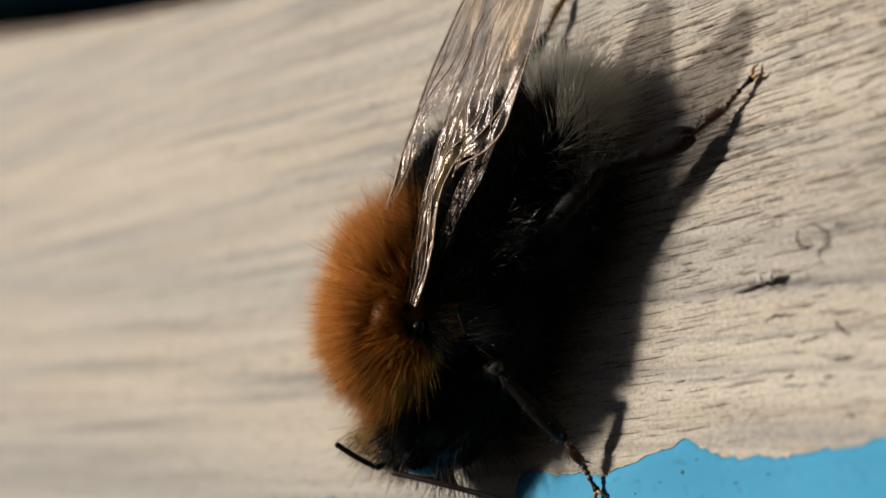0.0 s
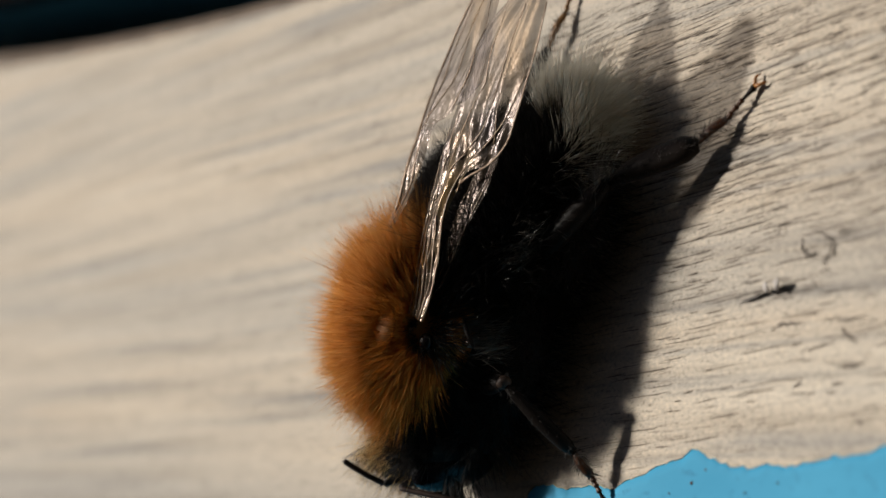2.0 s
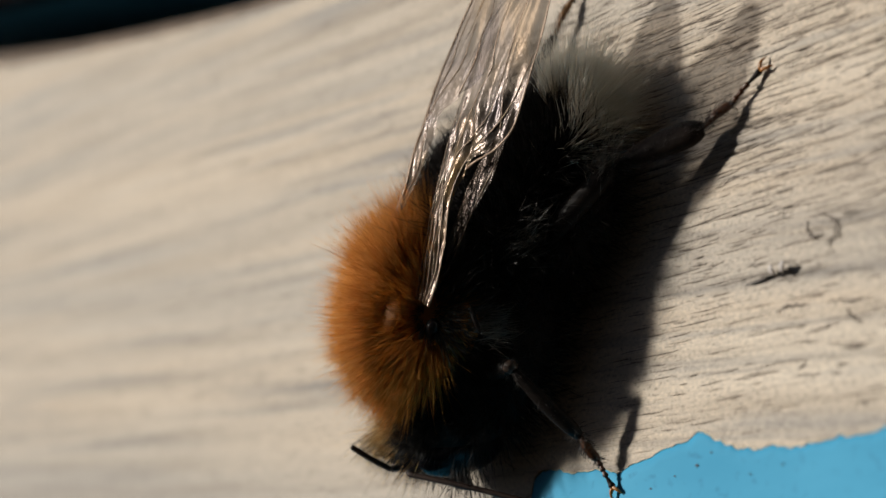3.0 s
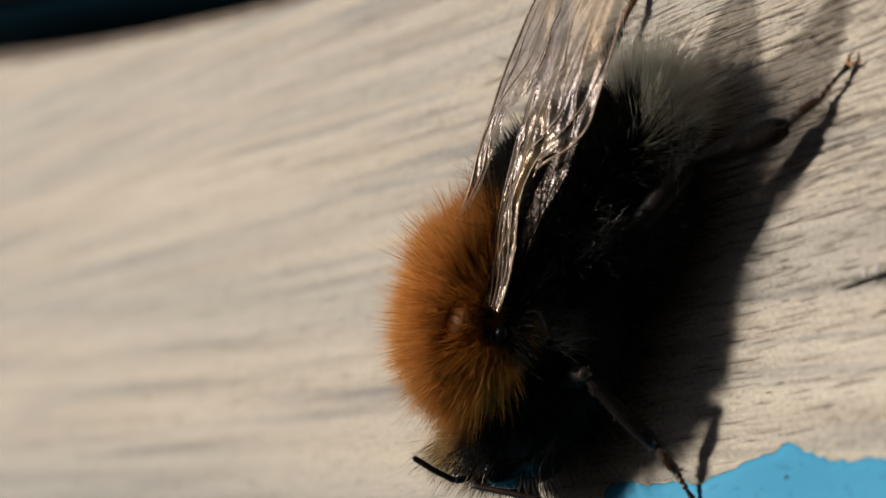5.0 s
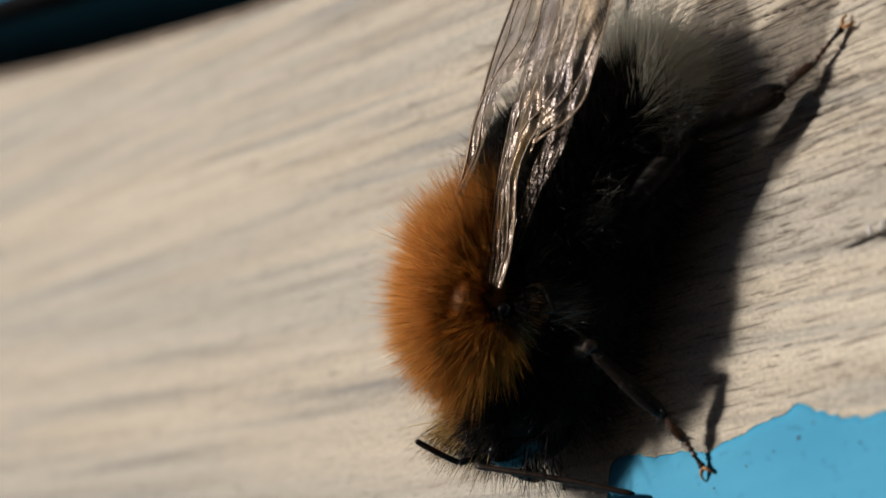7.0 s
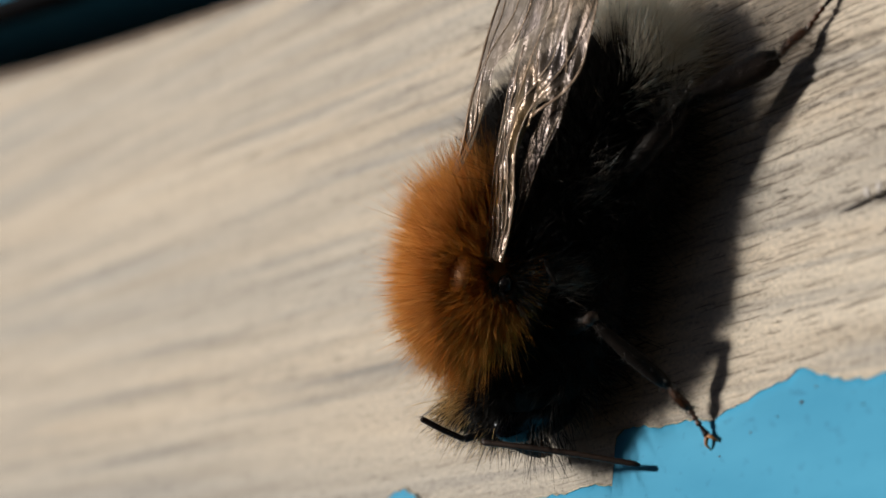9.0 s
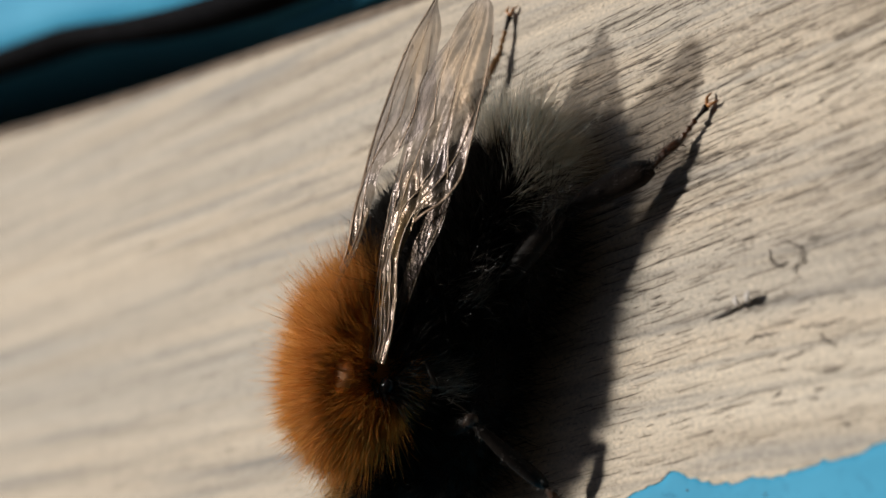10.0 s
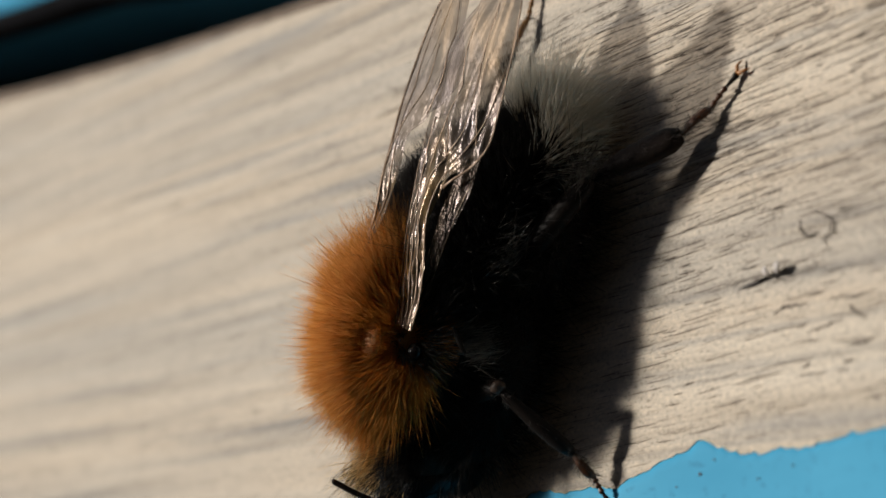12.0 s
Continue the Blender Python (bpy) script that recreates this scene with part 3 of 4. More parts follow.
def clumps(p, cell, seed):
    """Directions that neighbouring strands share, so that the coat falls into tufts."""
    q = p / cell + 50
    a = smooth_noise(q[:, 0] + 3.1 * q[:, 2], q[:, 1] - 1.7 * q[:, 2], 1, 1, seed)
    b = smooth_noise(q[:, 1] + 2.3 * q[:, 0], q[:, 2] + 1.3 * q[:, 0], 1, 1, seed + 1)
    c = smooth_noise(q[:, 2] - 2.9 * q[:, 1], q[:, 0] + 1.1 * q[:, 1], 1, 1, seed + 2)
    return np.stack([a, b, c], -1) - 0.5


def thorax_fur():
    d, p, n = on_blob(150000, TH_C, TH_A, TH_R * 0.97)
    spot = np.linalg.norm(p[:, :2] - (-2.75, -0.75), axis=1) + 3 * (p[:, 2] < 4)
    orange = (d[:, 2] > np.where(d[:, 1] > 0, np.where(d[:, 0] < -0.2, 0.15, 0.56) + 0.22 * np.exp(-((d[:, 0] - 0.05) / 0.3) ** 2), -0.25)) | ((d[:, 0] < -0.62) & (d[:, 2] > -0.15))
    # the collar: a slanting line in front of which the coat is black
    collar = (p + 0.6 * n) @ np.array([0.211, -0.826, -0.523]) + 0.15 * rng.normal(size=len(d)) < -0.25
    orange &= collar | (d[:, 1] < -0.35)
    orange &= np.linalg.norm(p - (-1.55, -1.1, 4.2), axis=1) > 0.6      # black round the wing root
    long = rng.random(len(d)) < 0.09                # guard hairs stand out of the dense coat
    keep = rng.random(len(d)) < np.where(orange, np.where(d[:, 1] > 0.25, 0.5, 1.0), np.where(d[:, 2] > 0.3, 0.25, 0.05)) * np.where(collar, 1, 2.0)
    keep &= d[:, 2] > -0.6
    # the coat is pressed down where the wings lie on it
    press = np.ones(len(d))
    for root, tip, wide in (((-1.7, -0.9, 4.7), (-0.6, 1.6, 4.7), 0.7), ((-4.6, 0.9, 5.0), (-3.8, 2.6, 4.8), 0.3)):
        a, b2 = np.array(root), np.array(tip)
        q = np.clip((p + 0.5 * n - a) @ (b2 - a) / ((b2 - a) @ (b2 - a)), 0, 1)[:, None]
        gap = np.linalg.norm(p + 0.5 * n - a - q * (b2 - a), axis=1)
        keep &= gap > 0.3 * wide
        press = np.minimum(press, np.clip(0.25 + 0.75 * gap / wide, 0, 1))
    wild = clumps(p, 0.42, 3) * 0.09 + rng.normal(size=p.shape) * 0.11
    way = n + 0.12 * TH_A[0] * np.clip(d[:, :1], -0.4, 1) + wild
    flank = d[:, 1] > 0.25
    length = np.minimum(np.where(flank, 0.6, 1.08) + rng.exponential(np.where(flank, np.where(orange, 0.35, 0.6), 0.2), len(d)) + np.where(long, 0.5, 0), 2.5) * np.clip(0.62 + 0.38 * (spot / 0.7) ** 2, 0, 1) * press
    length *= np.where((d[:, 0] > 0.2) & (d[:, 1] < 0.2), 1.25, 1.0)
    bend = rng.normal(size=p.shape) * 0.06 + np.array([0, 0, -0.05])
    o = orange & keep & long
    hairs("guard_hair", p[o], way[o] + 0.25 * clumps(p[o], 0.25, 23), length[o], 0.0095, bend[o], ORANGE_FUR, thorax, "long orange hairs that stand out of the coat")
    o = orange & keep & ~long
    hairs("orange_fur", p[o], way[o], length[o], 0.0075, bend[o], ORANGE_FUR, thorax, "dense orange-brown fur")
    k = ~orange & keep
    hairs("side_fur", p[k], way[k] + (0, 0, -0.2), np.where(collar, 1.1, 0.85)[k] * length[k], 0.009, bend[k], DULL_FUR, thorax, "black fur on the flank")
    # a paler ruff towards the head
    d, p, n = on_blob(9000, TH_C, TH_A, TH_R * 0.97)
    k = (d[:, 0] < -0.3) & (d[:, 1] < 0.0) & (d[:, 2] > -0.35) & (d[:, 2] < 0.75)
    hairs("ruff", p[k], (n - 0.35 * TH_A[0])[k] + rng.normal(size=(k.sum(), 3)) * 0.14, 1.2 + 0.7 * rng.random(k.sum()), 0.009, rng.normal(size=(k.sum(), 3)) * 0.07, STRAW_FUR, thorax, "straw-coloured ruff")


def abdomen_fur():
    d, p, n = on_blob(52000, AB_C, AB_A, AB_R * 0.97)
    p = AB_C + (d * AB_R * 0.97 * np.stack([np.ones(len(d)), 1 + AB_TAPER * d[:, 0], 1 + AB_TAPER * d[:, 0]], -1)) @ AB_A
    p = droop(p)
    tail = d[:, 0] + 0.05 * rng.normal(size=len(d)) > np.interp(d[:, 1], [-0.2, 0.25, 0.55, 0.8], [0.87, 0.81, 0.69, 0.58])
    rim = (d[:, 0] > 0.85) & (d[:, 1] < 0.6) | (d[:, 1] < -0.15) & (d[:, 0] > 0.72)
    some = rng.random(len(d))
    # the tail: short upright hair, longest round the very end
    way = n + 0.18 * AB_A[0] + clumps(p, 0.4, 13) * 0.3 + rng.normal(size=p.shape) * 0.12
    length = np.minimum(0.95 + rng.exponential(0.32, len(d)), 2.0) * np.where(rim, 1.3, 1.0)
    bend = rng.normal(size=p.shape) * 0.08 + np.array([0, 0, -0.06])
    near = (d[:, 1] > 0.3) & (d[:, 2] < 0.62)
    k = tail & near & ~rim & (d[:, 2] > -0.75) & (some < 0.2)
    hairs("tail_side_fur", p[k], way[k], 1.1 * length[k], 0.0105, bend[k], WHITE_FUR, abdomen, "whitish fur on the side of the tail")
    # the top of the tail gets the darker copy that imitates the wings' shade
    k = tail & ~near & ~rim & (d[:, 2] > -0.75) & (some < 0.18)
    hairs("tail_fur", p[k], way[k], length[k], 0.0085, bend[k], SHADED_TAIL_FUR, abdomen, "whitish tail fur, coloured darker for the shade of the wings")
    k = rim & (d[:, 2] > -0.75) & (some < 0.62)
    hairs("tail_fringe", p[k], way[k], length[k], 0.0082, bend[k], WHITE_FUR, abdomen, "whitish fringe round the tail")
    # the black coat: a short dense pile and sparse long guard hairs
    way = n + 0.7 * AB_A[0] + clumps(p, 0.5, 13) * 0.3 + rng.normal(size=p.shape) * 0.12
    k = (~tail | (some < 0.2)) & (d[:, 2] > -0.75) & (d[:, 0] > -0.9) & (some < 0.35)
    hairs("black_fur", p[k], way[k], (0.3 + 0.35 * rng.random(len(d)))[k], 0.010, bend[k], DULL_FUR, abdomen, "short black fur")
    k = ~tail & (d[:, 2] > -0.6) & (d[:, 0] > -0.9) & (some > 0.8)
    hairs("guard_hair", p[k], (way - 0.35 * AB_A[0])[k], np.minimum(0.5 + rng.exponential(np.where(d[:, 1] < 0, 0.25, 0.6), len(d)), np.where(d[:, 1] < 0, 1.2, 2.6))[k], 0.008, bend[k], DULL_FUR, abdomen, "sparse long black hair")


def head_fur():
    d, p, n = on_blob(11000, HD_C, HD_A, HD_R * 0.97)
    top = (d[:, 2] > -0.1) & (np.abs(d[:, 1]) < 0.85)
    eye = (d[:, 1] > 0.2) & (d[:, 0] < 0.25) & (d[:, 2] < 0.5)
    way = n + rng.normal(size=p.shape) * 0.2 - 0.3 * HD_A[0]
    length = rng.uniform(0.5, 1.1, len(d))
    bend = rng.normal(size=p.shape) * 0.08
    far = top & (d[:, 1] < 0.0) & (d[:, 0] > -0.5) & (rng.random(len(d)) < 0.5)
    hairs("crown_hair", p[far], way[far], 1.15 * length[far], 0.008, bend[far], STRAW_FUR, head, "straw-coloured hair on the crown")
    k = ~far & ~eye & (rng.random(len(d)) < 0.75)
    hairs("face_hair", p[k], way[k], 0.75 * length[k], 0.009, bend[k], DULL_FUR, head, "black hair on the face")


def chin_fur():
    """A loose fringe that hangs from the lower face, spread like a fan."""
    m = 1100
    k = rng.random((m, 1)) ** 1.3
    p = np.array([-5.95, -3.6, 2.8]) * (1 - k) + np.array([-2.9, -4.9, 1.5]) * k + rng.normal(size=(m, 3)) * (0.2, 0.15, 0.3)
    fan = np.array([-0.75, -0.8, 0.5]) * (1 - k) + np.array([0.15, -1.0, -0.2]) * k
    way = fan + rng.normal(size=(m, 3)) * 0.3
    f = k[:, 0] < 0.5
    hairs("chin_fringe", p[f], way[f], (0.6 + 1.1 * rng.random(m))[f], 0.009, rng.normal(size=(f.sum(), 3)) * 0.08, STRAW_FUR, head, "straw-coloured fringe below the face")
    p, fan = p[::2] + (0.1, -0.1, 0.1), fan[::2]
    m = len(p)
    way = fan + rng.normal(size=(m, 3)) * 0.25
    hairs("chin_bristles", p, way, 0.8 + 0.9 * rng.random(m), 0.011, rng.normal(size=(m, 3)) * 0.08, DULL_FUR, head, "dark bristles below the face")


thorax_fur()
chin_fur()
abdomen_fur()
head_fur()

v, f = blob((-2.76, -0.7, 5.14), turned(67, 0), np.array([0.56, 0.46, 0.22]), 14, 22)
link_mesh("bald_patch", v, f, PATCH, thorax, "smooth brown worn patch in the fur")

# wing roots and the scutellum's shiny plate
v, f = blob((-1.66, -1.12, 4.36), turned(67), np.array([0.27, 0.25, 0.2]), 14, 18)
link_mesh("tegula", v, f, GLOSS, thorax, "shiny dark wing scale")
v, f = blob((-4.95, 0.35, 4.75), turned(67), np.array([0.34, 0.24, 0.26]), 12, 16)
link_mesh("tegula", v, f, GLOSS, thorax, "shiny dark wing scale")


def make_eye(side):
    c = HD_C + side * 0.86 * HD_A[1] - 0.42 * HD_A[0] + np.array([0, 0, -0.4])
    ax = np.array([HD_A[2] * 0.95 - 0.3 * HD_A[0], HD_A[0], HD_A[1]])
    v, f = blob(c, unit(ax), np.array([1.5, 0.8, 0.75]), 20, 28)
    return link_mesh("eye", v, f, EYE, head, "glossy black compound eye")


# the underside reaches down to the wood between the legs
BREAST = (np.array([-2.3, -1.0, 1.45]), turned(62, 0), np.array([3.3, 2.2, 1.35]))
BELLY = (np.array([-0.2, 2.7, 1.3]), turned(42, 0), np.array([2.9, 2.1, 1.15]))
for name, (c, a, r), label in (("breast", BREAST, "black underside between the front legs"), ("belly", BELLY, "black furry belly near the wood")):
    v, f = blob(c, a, r, 14, 20)
    part = link_mesh(name, v, f, DULL, bee, label)
    d, p, n = on_blob(5200, c, a, r)
    k = (d[:, 2] > -0.8) & (d[:, 2] < 0.6)
    hairs("under_fur", p[k], n[k] + rng.normal(size=(k.sum(), 3)) * 0.3, np.minimum(0.4 + rng.exponential(0.35, k.sum()), 1.6), 0.011, rng.normal(size=(k.sum(), 3)) * 0.1, DULL_FUR, part)
v, f = blob((-4.7, -4.05, 0.9), turned(73, 0), np.array([0.62, 0.75, 0.72]), 12, 18)
link_mesh("muzzle", v, f, BLACK, head, "black lower face")
link_mesh("hinge_plate", *tube(curve_points([(-0.55, -0.5, 3.8), (-0.33, -0.84, 3.85), (-0.18, -1.34, 3.65)], 7), [0.03, 0.06, 0.08, 0.08, 0.07, 0.06, 0.03], 8), LEG, thorax, "glossy dark plate below the wing root")
# loose shiny hairs on the near flank, below the wing root and round the hind knee; their paler colour stands for glints
# on the black fur
for name, foot, head_end, way, n, span in (("flank_hair", (-0.75, -0.6, 3.55), (-0.35, -1.5, 3.1), (0.75, 0.1, -0.35), 240, 0.2), ("flank_hair", (0.1, 1.2, 3.1), (0.9, 1.9, 2.9), (0.7, 0.3, -0.2), 120, 0.3),
                                           ("knee_hair", (2.6, 3.1, 2.1), (3.2, 3.6, 2.0), (0.5, 0.5, 0.35), 110, 0.18)):
    u = rng.random((n, 1))
    p = np.array(foot) * (1 - u) + np.array(head_end) * u + rng.normal(size=(n, 3)) * span
    hairs(name, p, np.array(way) + rng.normal(size=(n, 3)) * 0.22, rng.uniform(0.5, 1.1, n), 0.010, rng.normal(size=(n, 3)) * 0.12, GLINT_FUR, thorax if name == "flank_hair" else abdomen, "thin hairs in a paler colour that stand for glints on black fur")
v, f = blob((0.28, -2.26, 2.84), turned(20, 20), np.array([0.24, 0.2, 0.2]), 10, 14, 0.1, 0.05)
link_mesh("knee", v, f, KNEE, bee, "dull brown knee of the front leg")

make_eye(1)
make_eye(-1)


def make_antenna(elbow, points, base):
    p = curve_points([base, elbow], 5)
    ant = link_mesh("antenna", *tube(p, [0.09, 0.1, 0.1, 0.11, 0.1], 10), BLACK, head, "slender black antenna")
    q = curve_points([elbow, *points], 45)
    ring = 1 - 0.05 * (np.arange(45) % 4 == 0)
    link_mesh("flagellum", *tube(q, 0.09 * ring * np.r_[np.ones(43), 0.85, 0.5], 12), BROWN_BLACK, ant, "finely ringed brown-black flagellum")
    return ant


make_antenna((-4.45, -5.15, 3.0), [(-3.3, -5.37, 2.35), (-2.2, -5.6, 1.65), (-0.44, -6.04, 0.45)], (-4.4, -4.85, 2.6))
make_antenna((-5.1, -5.0, 3.2), [(-5.4, -4.75, 3.75), (-5.8, -4.4, 4.3)], (-4.8, -4.8, 2.7))
for k, (a, b2) in enumerate((((-4.0, -5.0, 1.4), (-4.3, -5.3, 0.55)), ((-4.9, -4.9, 1.4), (-4.6, -5.3, 0.55)))):
    link_mesh("mandible", *tube(curve_points([a, b2], 5), [0.3, 0.3, 0.27, 0.2, 0.08], 10, 0.5), BROWN, head)


def make_leg(name, label, chain, widths, flats, tip_color=BROWN, hairy=1.0):
    """Femur, tibia, basitarsus and four small tarsal joints with a pair of claws."""
    leg = None
    names = ("femur", "tibia", "basitarsus")
    P = [np.array(q, float) for q in chain]
    roots, ways = [], []
    for k in range(3):
        p = curve_points([P[k], (P[k] + P[k + 1]) / 2 + (0, 0, 0.08), P[k + 1]], 9)
        w = widths[k]
        prof = (np.array([0.55, 0.8, 0.95, 1, 1, 0.95, 0.88, 0.75, 0.5]) if k == 0 else np.array([0.4, 0.62, 0.78, 0.9, 0.98, 1.04, 1.06, 1.0, 0.6])) * w
        mesh = tube(p, prof, 12, flats[k])
        if leg is None:
            leg = link_mesh(name, *mesh, LEG, bee, label)
        else:
            link_mesh(names[k], *mesh, LEG if k == 1 else tip_color, leg)
        m = int(170 * hairy)
        t = rng.integers(0, 8, m)
        r = unit(rng.normal(size=(m, 3)))
        roots.append(p[t] + (p[t + 1] - p[t]) * rng.random((m, 1)) + r * w * 0.5)
        ways.append(r + 0.9 * unit(P[k + 1] - P[k]))
    q = curve_points([P[3], (P[3] + P[4]) / 2 + (0, 0, 0.03), P[4]], 21)
    for k, end in ((0, 4), (4, 8), (8, 12), (12, 20)):      # three short joints and a long flaring last one
        s = q[k:end + 1]
        flare = np.interp(np.linspace(0, 1, len(s)), [0, 0.6, 0.9, 1], [0.55, 0.85, 1.2, 0.8] if end < 20 else [0.5, 0.8, 1.25, 1.0])
        link_mesh("tarsal_joint", *tube(s, 0.1 * flare * widths[3] / 0.12, 9), tip_color if end < 20 else LEG, leg)
    out = unit(P[4] - P[3])
    side = unit(np.cross(out, (0, 0, 1)))
    for sgn in (-1, 1):
        c = curve_points([P[4], P[4] + 0.2 * out + sgn * 0.16 * side + (0, 0, 0.06), P[4] + 0.36 * out + sgn * 0.2 * side + (0, 0, -0.04)], 6)
        link_mesh("claw", *tube(c, [0.07, 0.065, 0.055, 0.04, 0.03, 0.012], 7), AMBER, leg, "amber claw")
    roots, ways = np.concatenate(roots), np.concatenate(ways)
    hairs("bristles", roots, ways, rng.uniform(0.12, 0.4, len(roots)), 0.008, rng.normal(size=roots.shape) * 0.05, BLACK_FUR, leg)
    return leg


make_leg("hind_leg", "black hind leg stretched out, brown foot on the wood", [(0.9, 1.6, 2.2), (3.15, 3.5, 1.75), (5.65, 4.4, 0.62), (6.45, 5.05, 0.3), (7.35, 5.85, 0.12)], (0.4, 0.42, 0.14, 0.11), (0.8, 0.6, 0.7), hairy=2.0)
make_leg("middle_leg", "black middle leg bent under the body", [(-2.0, 0.0, 2.0), (-1.0, 1.2, 1.6), (-0.7, 1.3, 0.7), (-0.4, 1.4, 0.3), (-0.1, 1.5, 0.12)], (0.36, 0.3, 0.17, 0.11), (0.8, 0.8, 0.8))
make_leg("front_leg", "black front leg stepping onto the blue paint", [(-1.6, -2.1, 2.2), (0.3, -2.28, 2.86), (1.42, -4.1, 1.0), (1.72, -4.75, 0.52), (2.1, -5.5, 0.24)], (0.32, 0.24, 0.15, 0.11), (0.8, 0.8, 0.8), hairy=1.6)
make_leg("hind_leg", "black hind leg stretched back, brown foot on the wood", [(-0.9, 4.6, 2.0), (-2.9, 6.6, 0.95), (-1.85, 9.1, 0.5), (-1.35, 10.2, 0.3), (-1.05, 11.45, 0.12)], (0.3, 0.24, 0.13, 0.11), (0.8, 0.6, 0.7), TAN)
make_leg("middle_leg", "black middle leg behind the body", [(-3.4, 1.4, 2.2), (-5.6, 2.2, 2.4), (-6.6, 2.6, 0.7), (-7.0, 2.9, 0.35), (-7.4, 3.3, 0.12)], (0.36, 0.3, 0.17, 0.11), (0.8, 0.8, 0.8), hairy=0.4)
make_leg("front_leg", "black front leg behind the head", [(-4.6, -2.0, 2.2), (-6.3, -2.6, 2.2), (-7.0, -3.2, 0.7), (-7.2, -3.7, 0.35), (-7.3, -4.2, 0.12)], (0.34, 0.27, 0.15, 0.1), (0.8, 0.8, 0.8), hairy=0.4)


# wings: thin creased membranes on branching veins
def tri(x):
    return 2 * np.abs(np.mod(x, 1) - 0.5) - 0.5


def make_wing(name, label, base, tip, side_hint, right, left, veins, crease, seed, camber=0.2):
    """right and left: the two edges as (along, across) pairs; the membrane is spanned between them."""
    B = np.array(base, float)
    ax = unit(np.array(tip, float) - B)
    nrm = unit(np.cross(side_hint, ax))
    nrm = nrm if nrm[2] > 0 else -nrm
    sd = np.cross(ax, nrm)
    r, lft = np.array(right, float), np.array(left, float)
    NU, NV = 130, 72
    k = np.linspace(0, 1, NU)
    er = curve_points(np.c_[r, 0 * r[:, 0]], NU)[:, :2]
    el = curve_points(np.c_[lft, 0 * lft[:, 0]], NU)[:, :2]

    def height(u, v):
        fold = 0.035 * np.sin(v * 6.5 + 0.5 * np.sin(u * 0.6 + seed)) - 0.09 * (v - camber) ** 2 * np.clip((u - 0.5) / 3, 0, 1) - 0.06 * v * np.clip((u - 6.5) / 3, 0, 1)
        crumple = 0.17 * (smooth_noise(u, v, 2.0, 0.4, seed) - 0.5) + 0.09 * (smooth_noise(u, v, 0.7, 0.22, seed + 1) - 0.5)
        grow = np.clip(u / 1.5, 0, 1) * np.clip((12 - u) / 5, 0.25, 1)
        return crease * (fold + grow * crumple)

    g = np.linspace(0, 1, NV)
    U = er[:, None, 0] * g[None, :, None][..., 0] + el[:, None, 0] * (1 - g)[None]
    V = er[:, None, 1] * g[None] + el[:, None, 1] * (1 - g)[None]
    W = height(U, V)
    # sharp pleats: a bundle at the root, a fan along the front edge
    G = np.broadcast_to(g[None], U.shape)
    pleat = 0.02 * tri(5 * G + 0.1 * U) * np.clip((5.2 - U) / 1.5, 0, 1) * np.clip(U / 0.6, 0, 1)
    fan = 0.03 * tri(10 * G + 0.15 * np.sin(2 * U)) * np.clip((U - 4.9) / 0.6, 0, 1) * np.clip((9.2 - U) / 2, 0, 1) * np.clip((G - 0.55) / 0.1, 0, 1)
    ribs = 0.03 * np.sin(2 * math.pi * (5.5 * G + 0.04 * U + 0.2 * np.sin(0.9 * U + seed))) * np.clip((U - 6.5) / 2, 0, 1) * np.clip((11.2 - U) / 1.0, 0, 1)
    facet = 0.065 * tri(1.7 * V + 0.42 * U + 0.3 * np.sin(1.3 * U + seed)) * np.clip((U - 3.5) / 1, 0, 1) * np.clip((8.0 - U) / 2.5, 0, 1)
    W = W + crease * (pleat + fan + facet) + ribs
    verts = (B + U[..., None] * ax + V[..., None] * sd + W[..., None] * nrm).reshape(-1, 3)
    faces = []
    for i in range(NU - 1):
        for j in range(NV - 1):
            a = i * NV + j
            faces.append([a, a + 1, a + NV + 1, a + NV])
    wing = link_mesh(name, verts, faces, MEMBRANE, bee, label)
    for pts, rad in veins:
        q = curve_points(np.c_[np.array(pts, float), np.zeros(len(pts))], 26)
        w = height(q[:, 0], q[:, 1])
        w = np.convolve(np.pad(w, 1, "edge"), np.ones(3) / 3, "valid") + 0.006
        p = B + q[:, :1] * ax + q[:, 1:2] * sd + (w[:, None] + 0.01) * nrm
        link_mesh("vein", *tube(p, 0.6 * rad * np.linspace(1.25, 0.5, 26), 8, 0.5), VEIN, wing)
    return wing


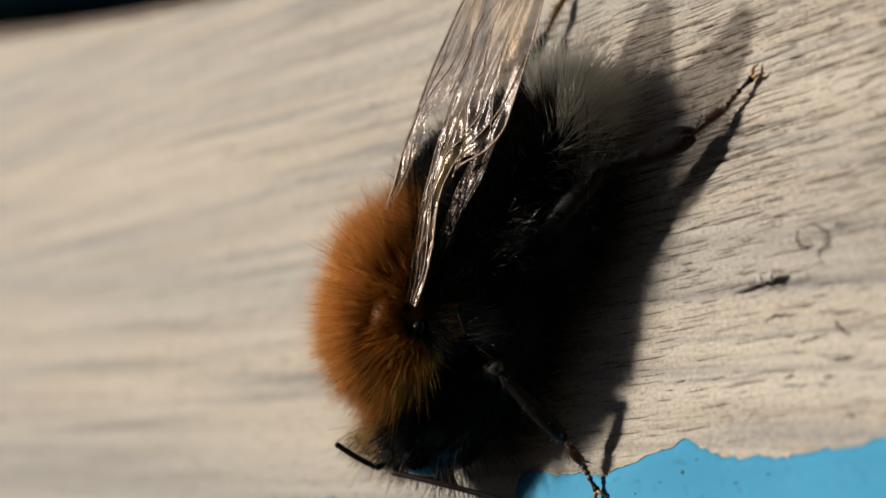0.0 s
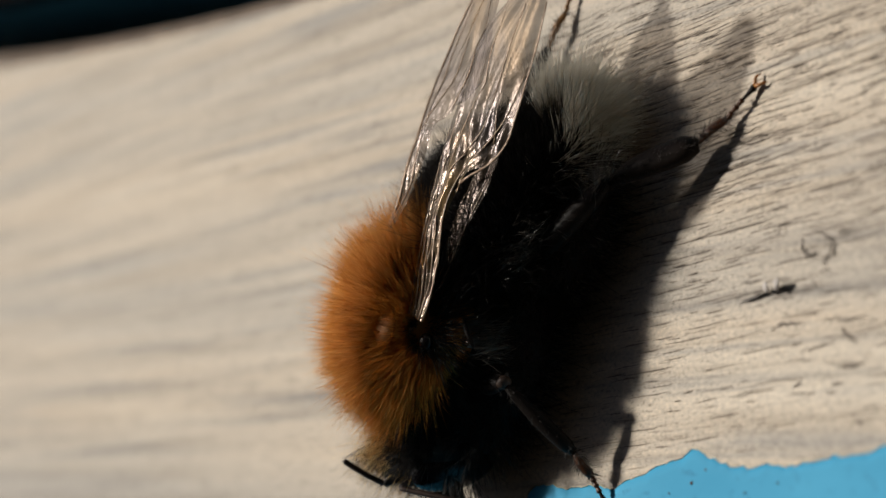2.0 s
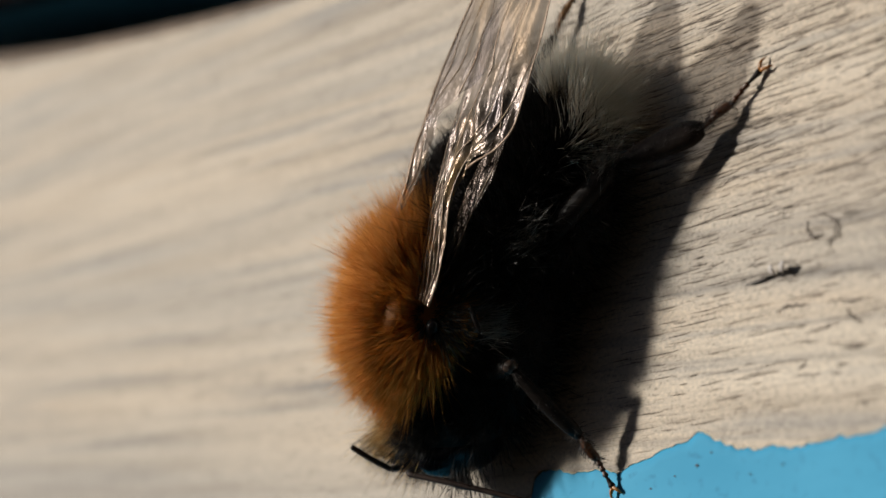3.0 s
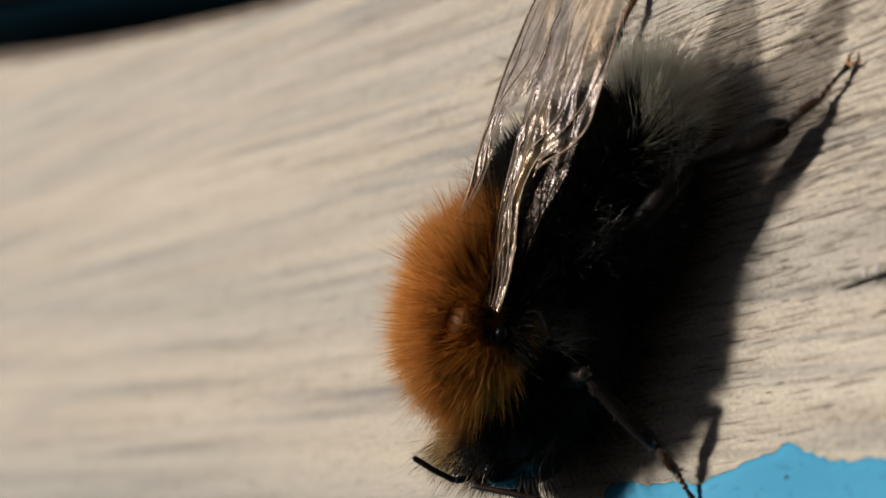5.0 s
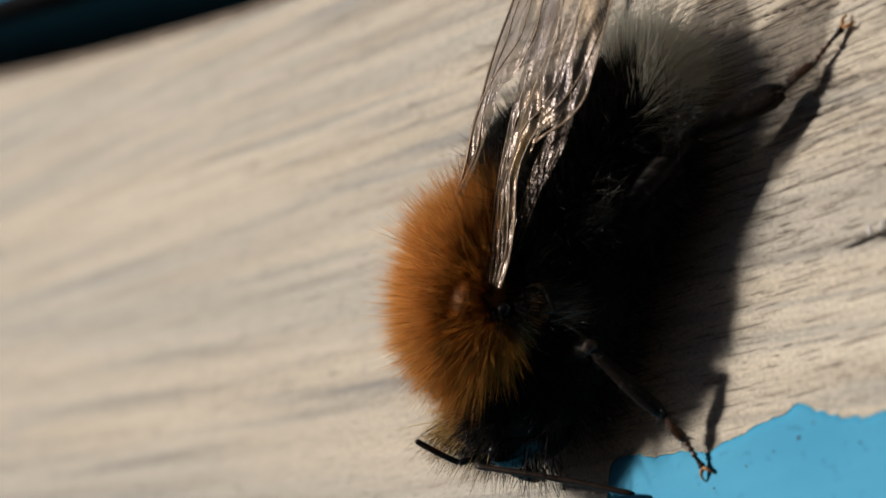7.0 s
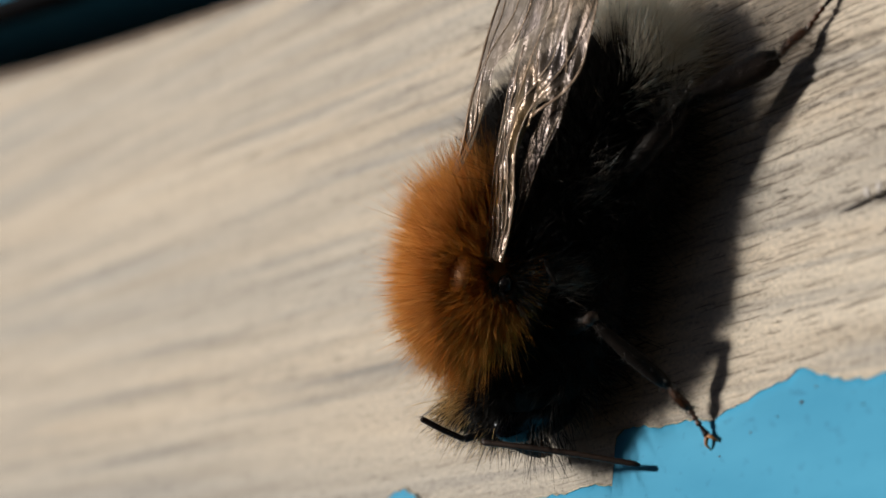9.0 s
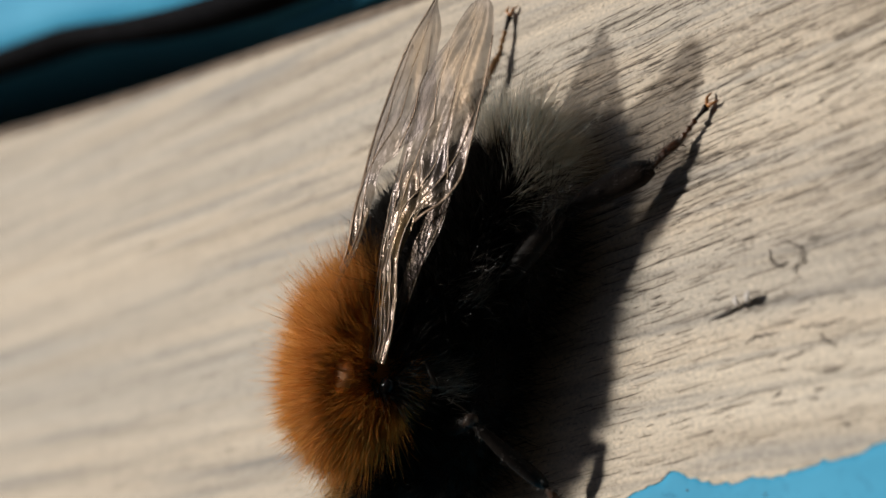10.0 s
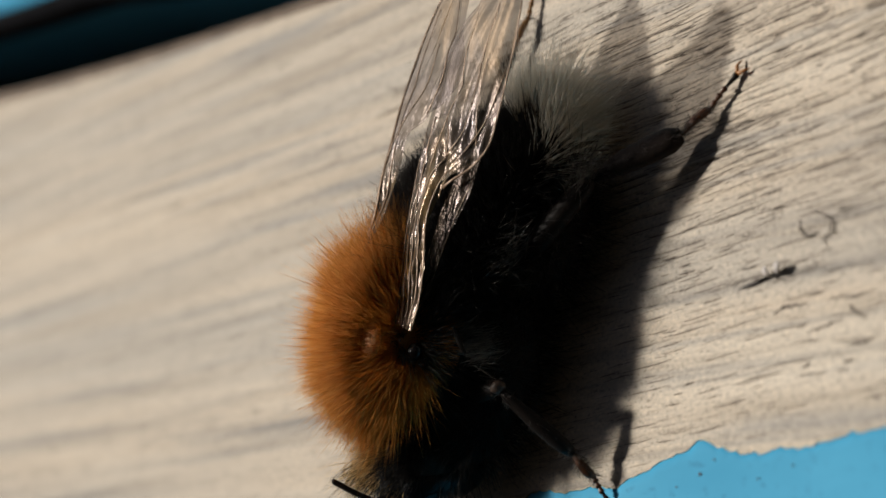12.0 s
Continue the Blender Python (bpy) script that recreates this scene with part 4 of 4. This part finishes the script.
NEAR_RIGHT = [(0.3, 0.34), (1.0, 0.34), (2.0, 0.1), (3.5, -0.5), (4.5, -0.3), (5.2, 0.5), (5.8, 1.05), (6.8, 1.15), (8.0, 1.05), (9.4, 0.88), (10.2, 0.74), (10.75, 0.58), (11.08, 0.42), (11.22, 0.1)]
NEAR_LEFT = [(0.3, -0.46), (1.0, -0.66), (2.0, -1.08), (3.5, -1.62), (4.5, -1.82), (5.3, -1.95), (6.2, -2.15), (7.2, -2.3), (8.3, -2.1), (9.2, -1.55), (9.9, -1.05), (10.5, -0.7), (11.0, -0.42), (11.24, -0.1)]
VEINS = [
    ([(0.3, 0.3), (1.0, 0.3), (2.0, 0.05), (3.5, -0.58), (4.5, -0.5), (5.6, 0.3), (6.8, 0.75), (8.3, 0.9)], 0.065),
    ([(0.3, 0.12), (1.0, 0.05), (2.0, -0.25), (3.5, -0.85), (4.6, -0.9), (5.4, -0.4)], 0.07),
    ([(0.3, -0.05), (1.0, -0.2), (2.0, -0.55), (3.6, -1.12), (5.2, -1.1), (6.5, -0.9), (7.4, -0.6)], 0.06),
    ([(0.3, -0.22), (1.0, -0.42), (2.0, -0.8), (3.6, -1.38), (5.2, -1.6), (6.4, -1.65)], 0.06),
    ([(0.3, -0.44), (1.0, -0.62), (2.0, -1.04), (3.6, -1.6), (4.8, -1.85), (6.0, -2.0)], 0.05),
    ([(4.5, -0.1), (5.2, 0.62), (5.8, 1.03), (6.8, 1.12), (8.0, 1.02), (9.4, 0.85), (10.2, 0.71)], 0.07),
    ([(5.9, 0.62), (6.8, 0.42), (7.6, 0.3), (8.4, 0.2)], 0.03),
    ([(7.4, -0.6), (8.6, -0.85), (9.6, -0.8)], 0.04),
    ([(7.0, 0.1), (8.6, -0.1), (10.0, -0.05)], 0.045),
    ([(5.4, -0.4), (6.0, -0.55), (6.5, -0.9)], 0.045),
    ([(5.4, -0.4), (6.2, 0.0), (7.0, 0.1)], 0.045),
    ([(3.6, -1.38), (4.2, -1.0), (4.6, -0.9)], 0.04),
]
make_wing("forewing", "folded smoky brown forewing with glinting creases", (-1.6, -0.8, 4.85), (3.05, 9.4, 4.6), (0.9, -0.35, -0.08), NEAR_RIGHT, NEAR_LEFT, VEINS, 1.0, 31)
make_wing("hindwing", "narrow brown hindwing under the forewing", (-2.75, -0.85, 4.2), (2.95, 9.3, 4.4), (0.9, -0.35, -0.08),
          [(-0.6, 0.2), (0.5, 0.36), (2.3, 0.62), (3.9, 0.68), (5.4, 0.95), (6.4, 0.9)], [(-0.6, 0.14), (0.5, 0.05), (2.3, 0.02), (3.9, 0.0), (5.2, 0.2), (6.2, 0.5)],
          [([(0.5, 0.28), (2.3, 0.55), (3.9, 0.63), (5.6, 0.9)], 0.045), ([(0.5, 0.1), (2.3, 0.07), (3.9, 0.06), (5.2, 0.25)], 0.04)], 0.5, 41)
FAR_RIGHT = [(1.3, 0.85), (1.8, 0.98), (3.1, 1.0), (4.6, 0.65), (5.5, 0.6), (6.3, 1.2), (7.4, 1.7), (9.0, 1.1), (10.3, 0.5), (11.0, -0.05)]
FAR_LEFT = [(1.3, 0.45), (1.8, 0.5), (3.25, 0.4), (4.65, 0.0), (6.26, -0.5), (7.9, -0.83), (9.1, -0.78), (10.3, -0.42), (11.06, -0.22)]
FAR_RIGHT, FAR_LEFT = [(u, 1.22 * v) for u, v in FAR_RIGHT], [(u, 1.22 * v) for u, v in FAR_LEFT]
make_wing("forewing", "folded smoky forewing on the far side", (-4.9, 0.9, 5.18), (0.1, 10.6, 3.92), (0.88, -0.41, 0.17), FAR_RIGHT, FAR_LEFT,
          [([(u, 1.22 * v) for u, v in line], thick) for line, thick in (
              ([(1.3, 0.52), (1.8, 0.55), (3.25, 0.45), (4.65, 0.05), (6.26, -0.44), (7.9, -0.77), (9.1, -0.74), (10.3, -0.4), (11.0, -0.2)], 0.11), ([(1.3, 0.7), (1.8, 0.77), (3.1, 0.75), (4.6, 0.4), (5.6, 0.25), (7.0, 0.5), (8.4, 0.4)], 0.06),
              ([(5.6, 0.25), (6.6, -0.1), (8.0, -0.3), (9.4, -0.4)], 0.05), ([(6.3, 1.0), (7.4, 1.1), (8.6, 0.8), (9.8, 0.4)], 0.05), ([(4.65, 0.05), (5.4, 0.1), (5.6, 0.25)], 0.05))], 0.9, 51)


def motions():
    """The bee sits still, but its abdomen pumps back and forth as it breathes, about three times a second."""
    rows = []
    for k in range(241):
        t = 0.05 * k
        swell = 0.5 - 0.5 * math.cos(2 * math.pi * t / 0.31)
        reach = (0.16 + 0.03 * math.sin(1.9 * t)) * swell * MM
        m = Matrix.Translation(Vector(AB_A[0]) * reach)
        rows.append((t, m))
    walk(abdomen, rows)


motions()
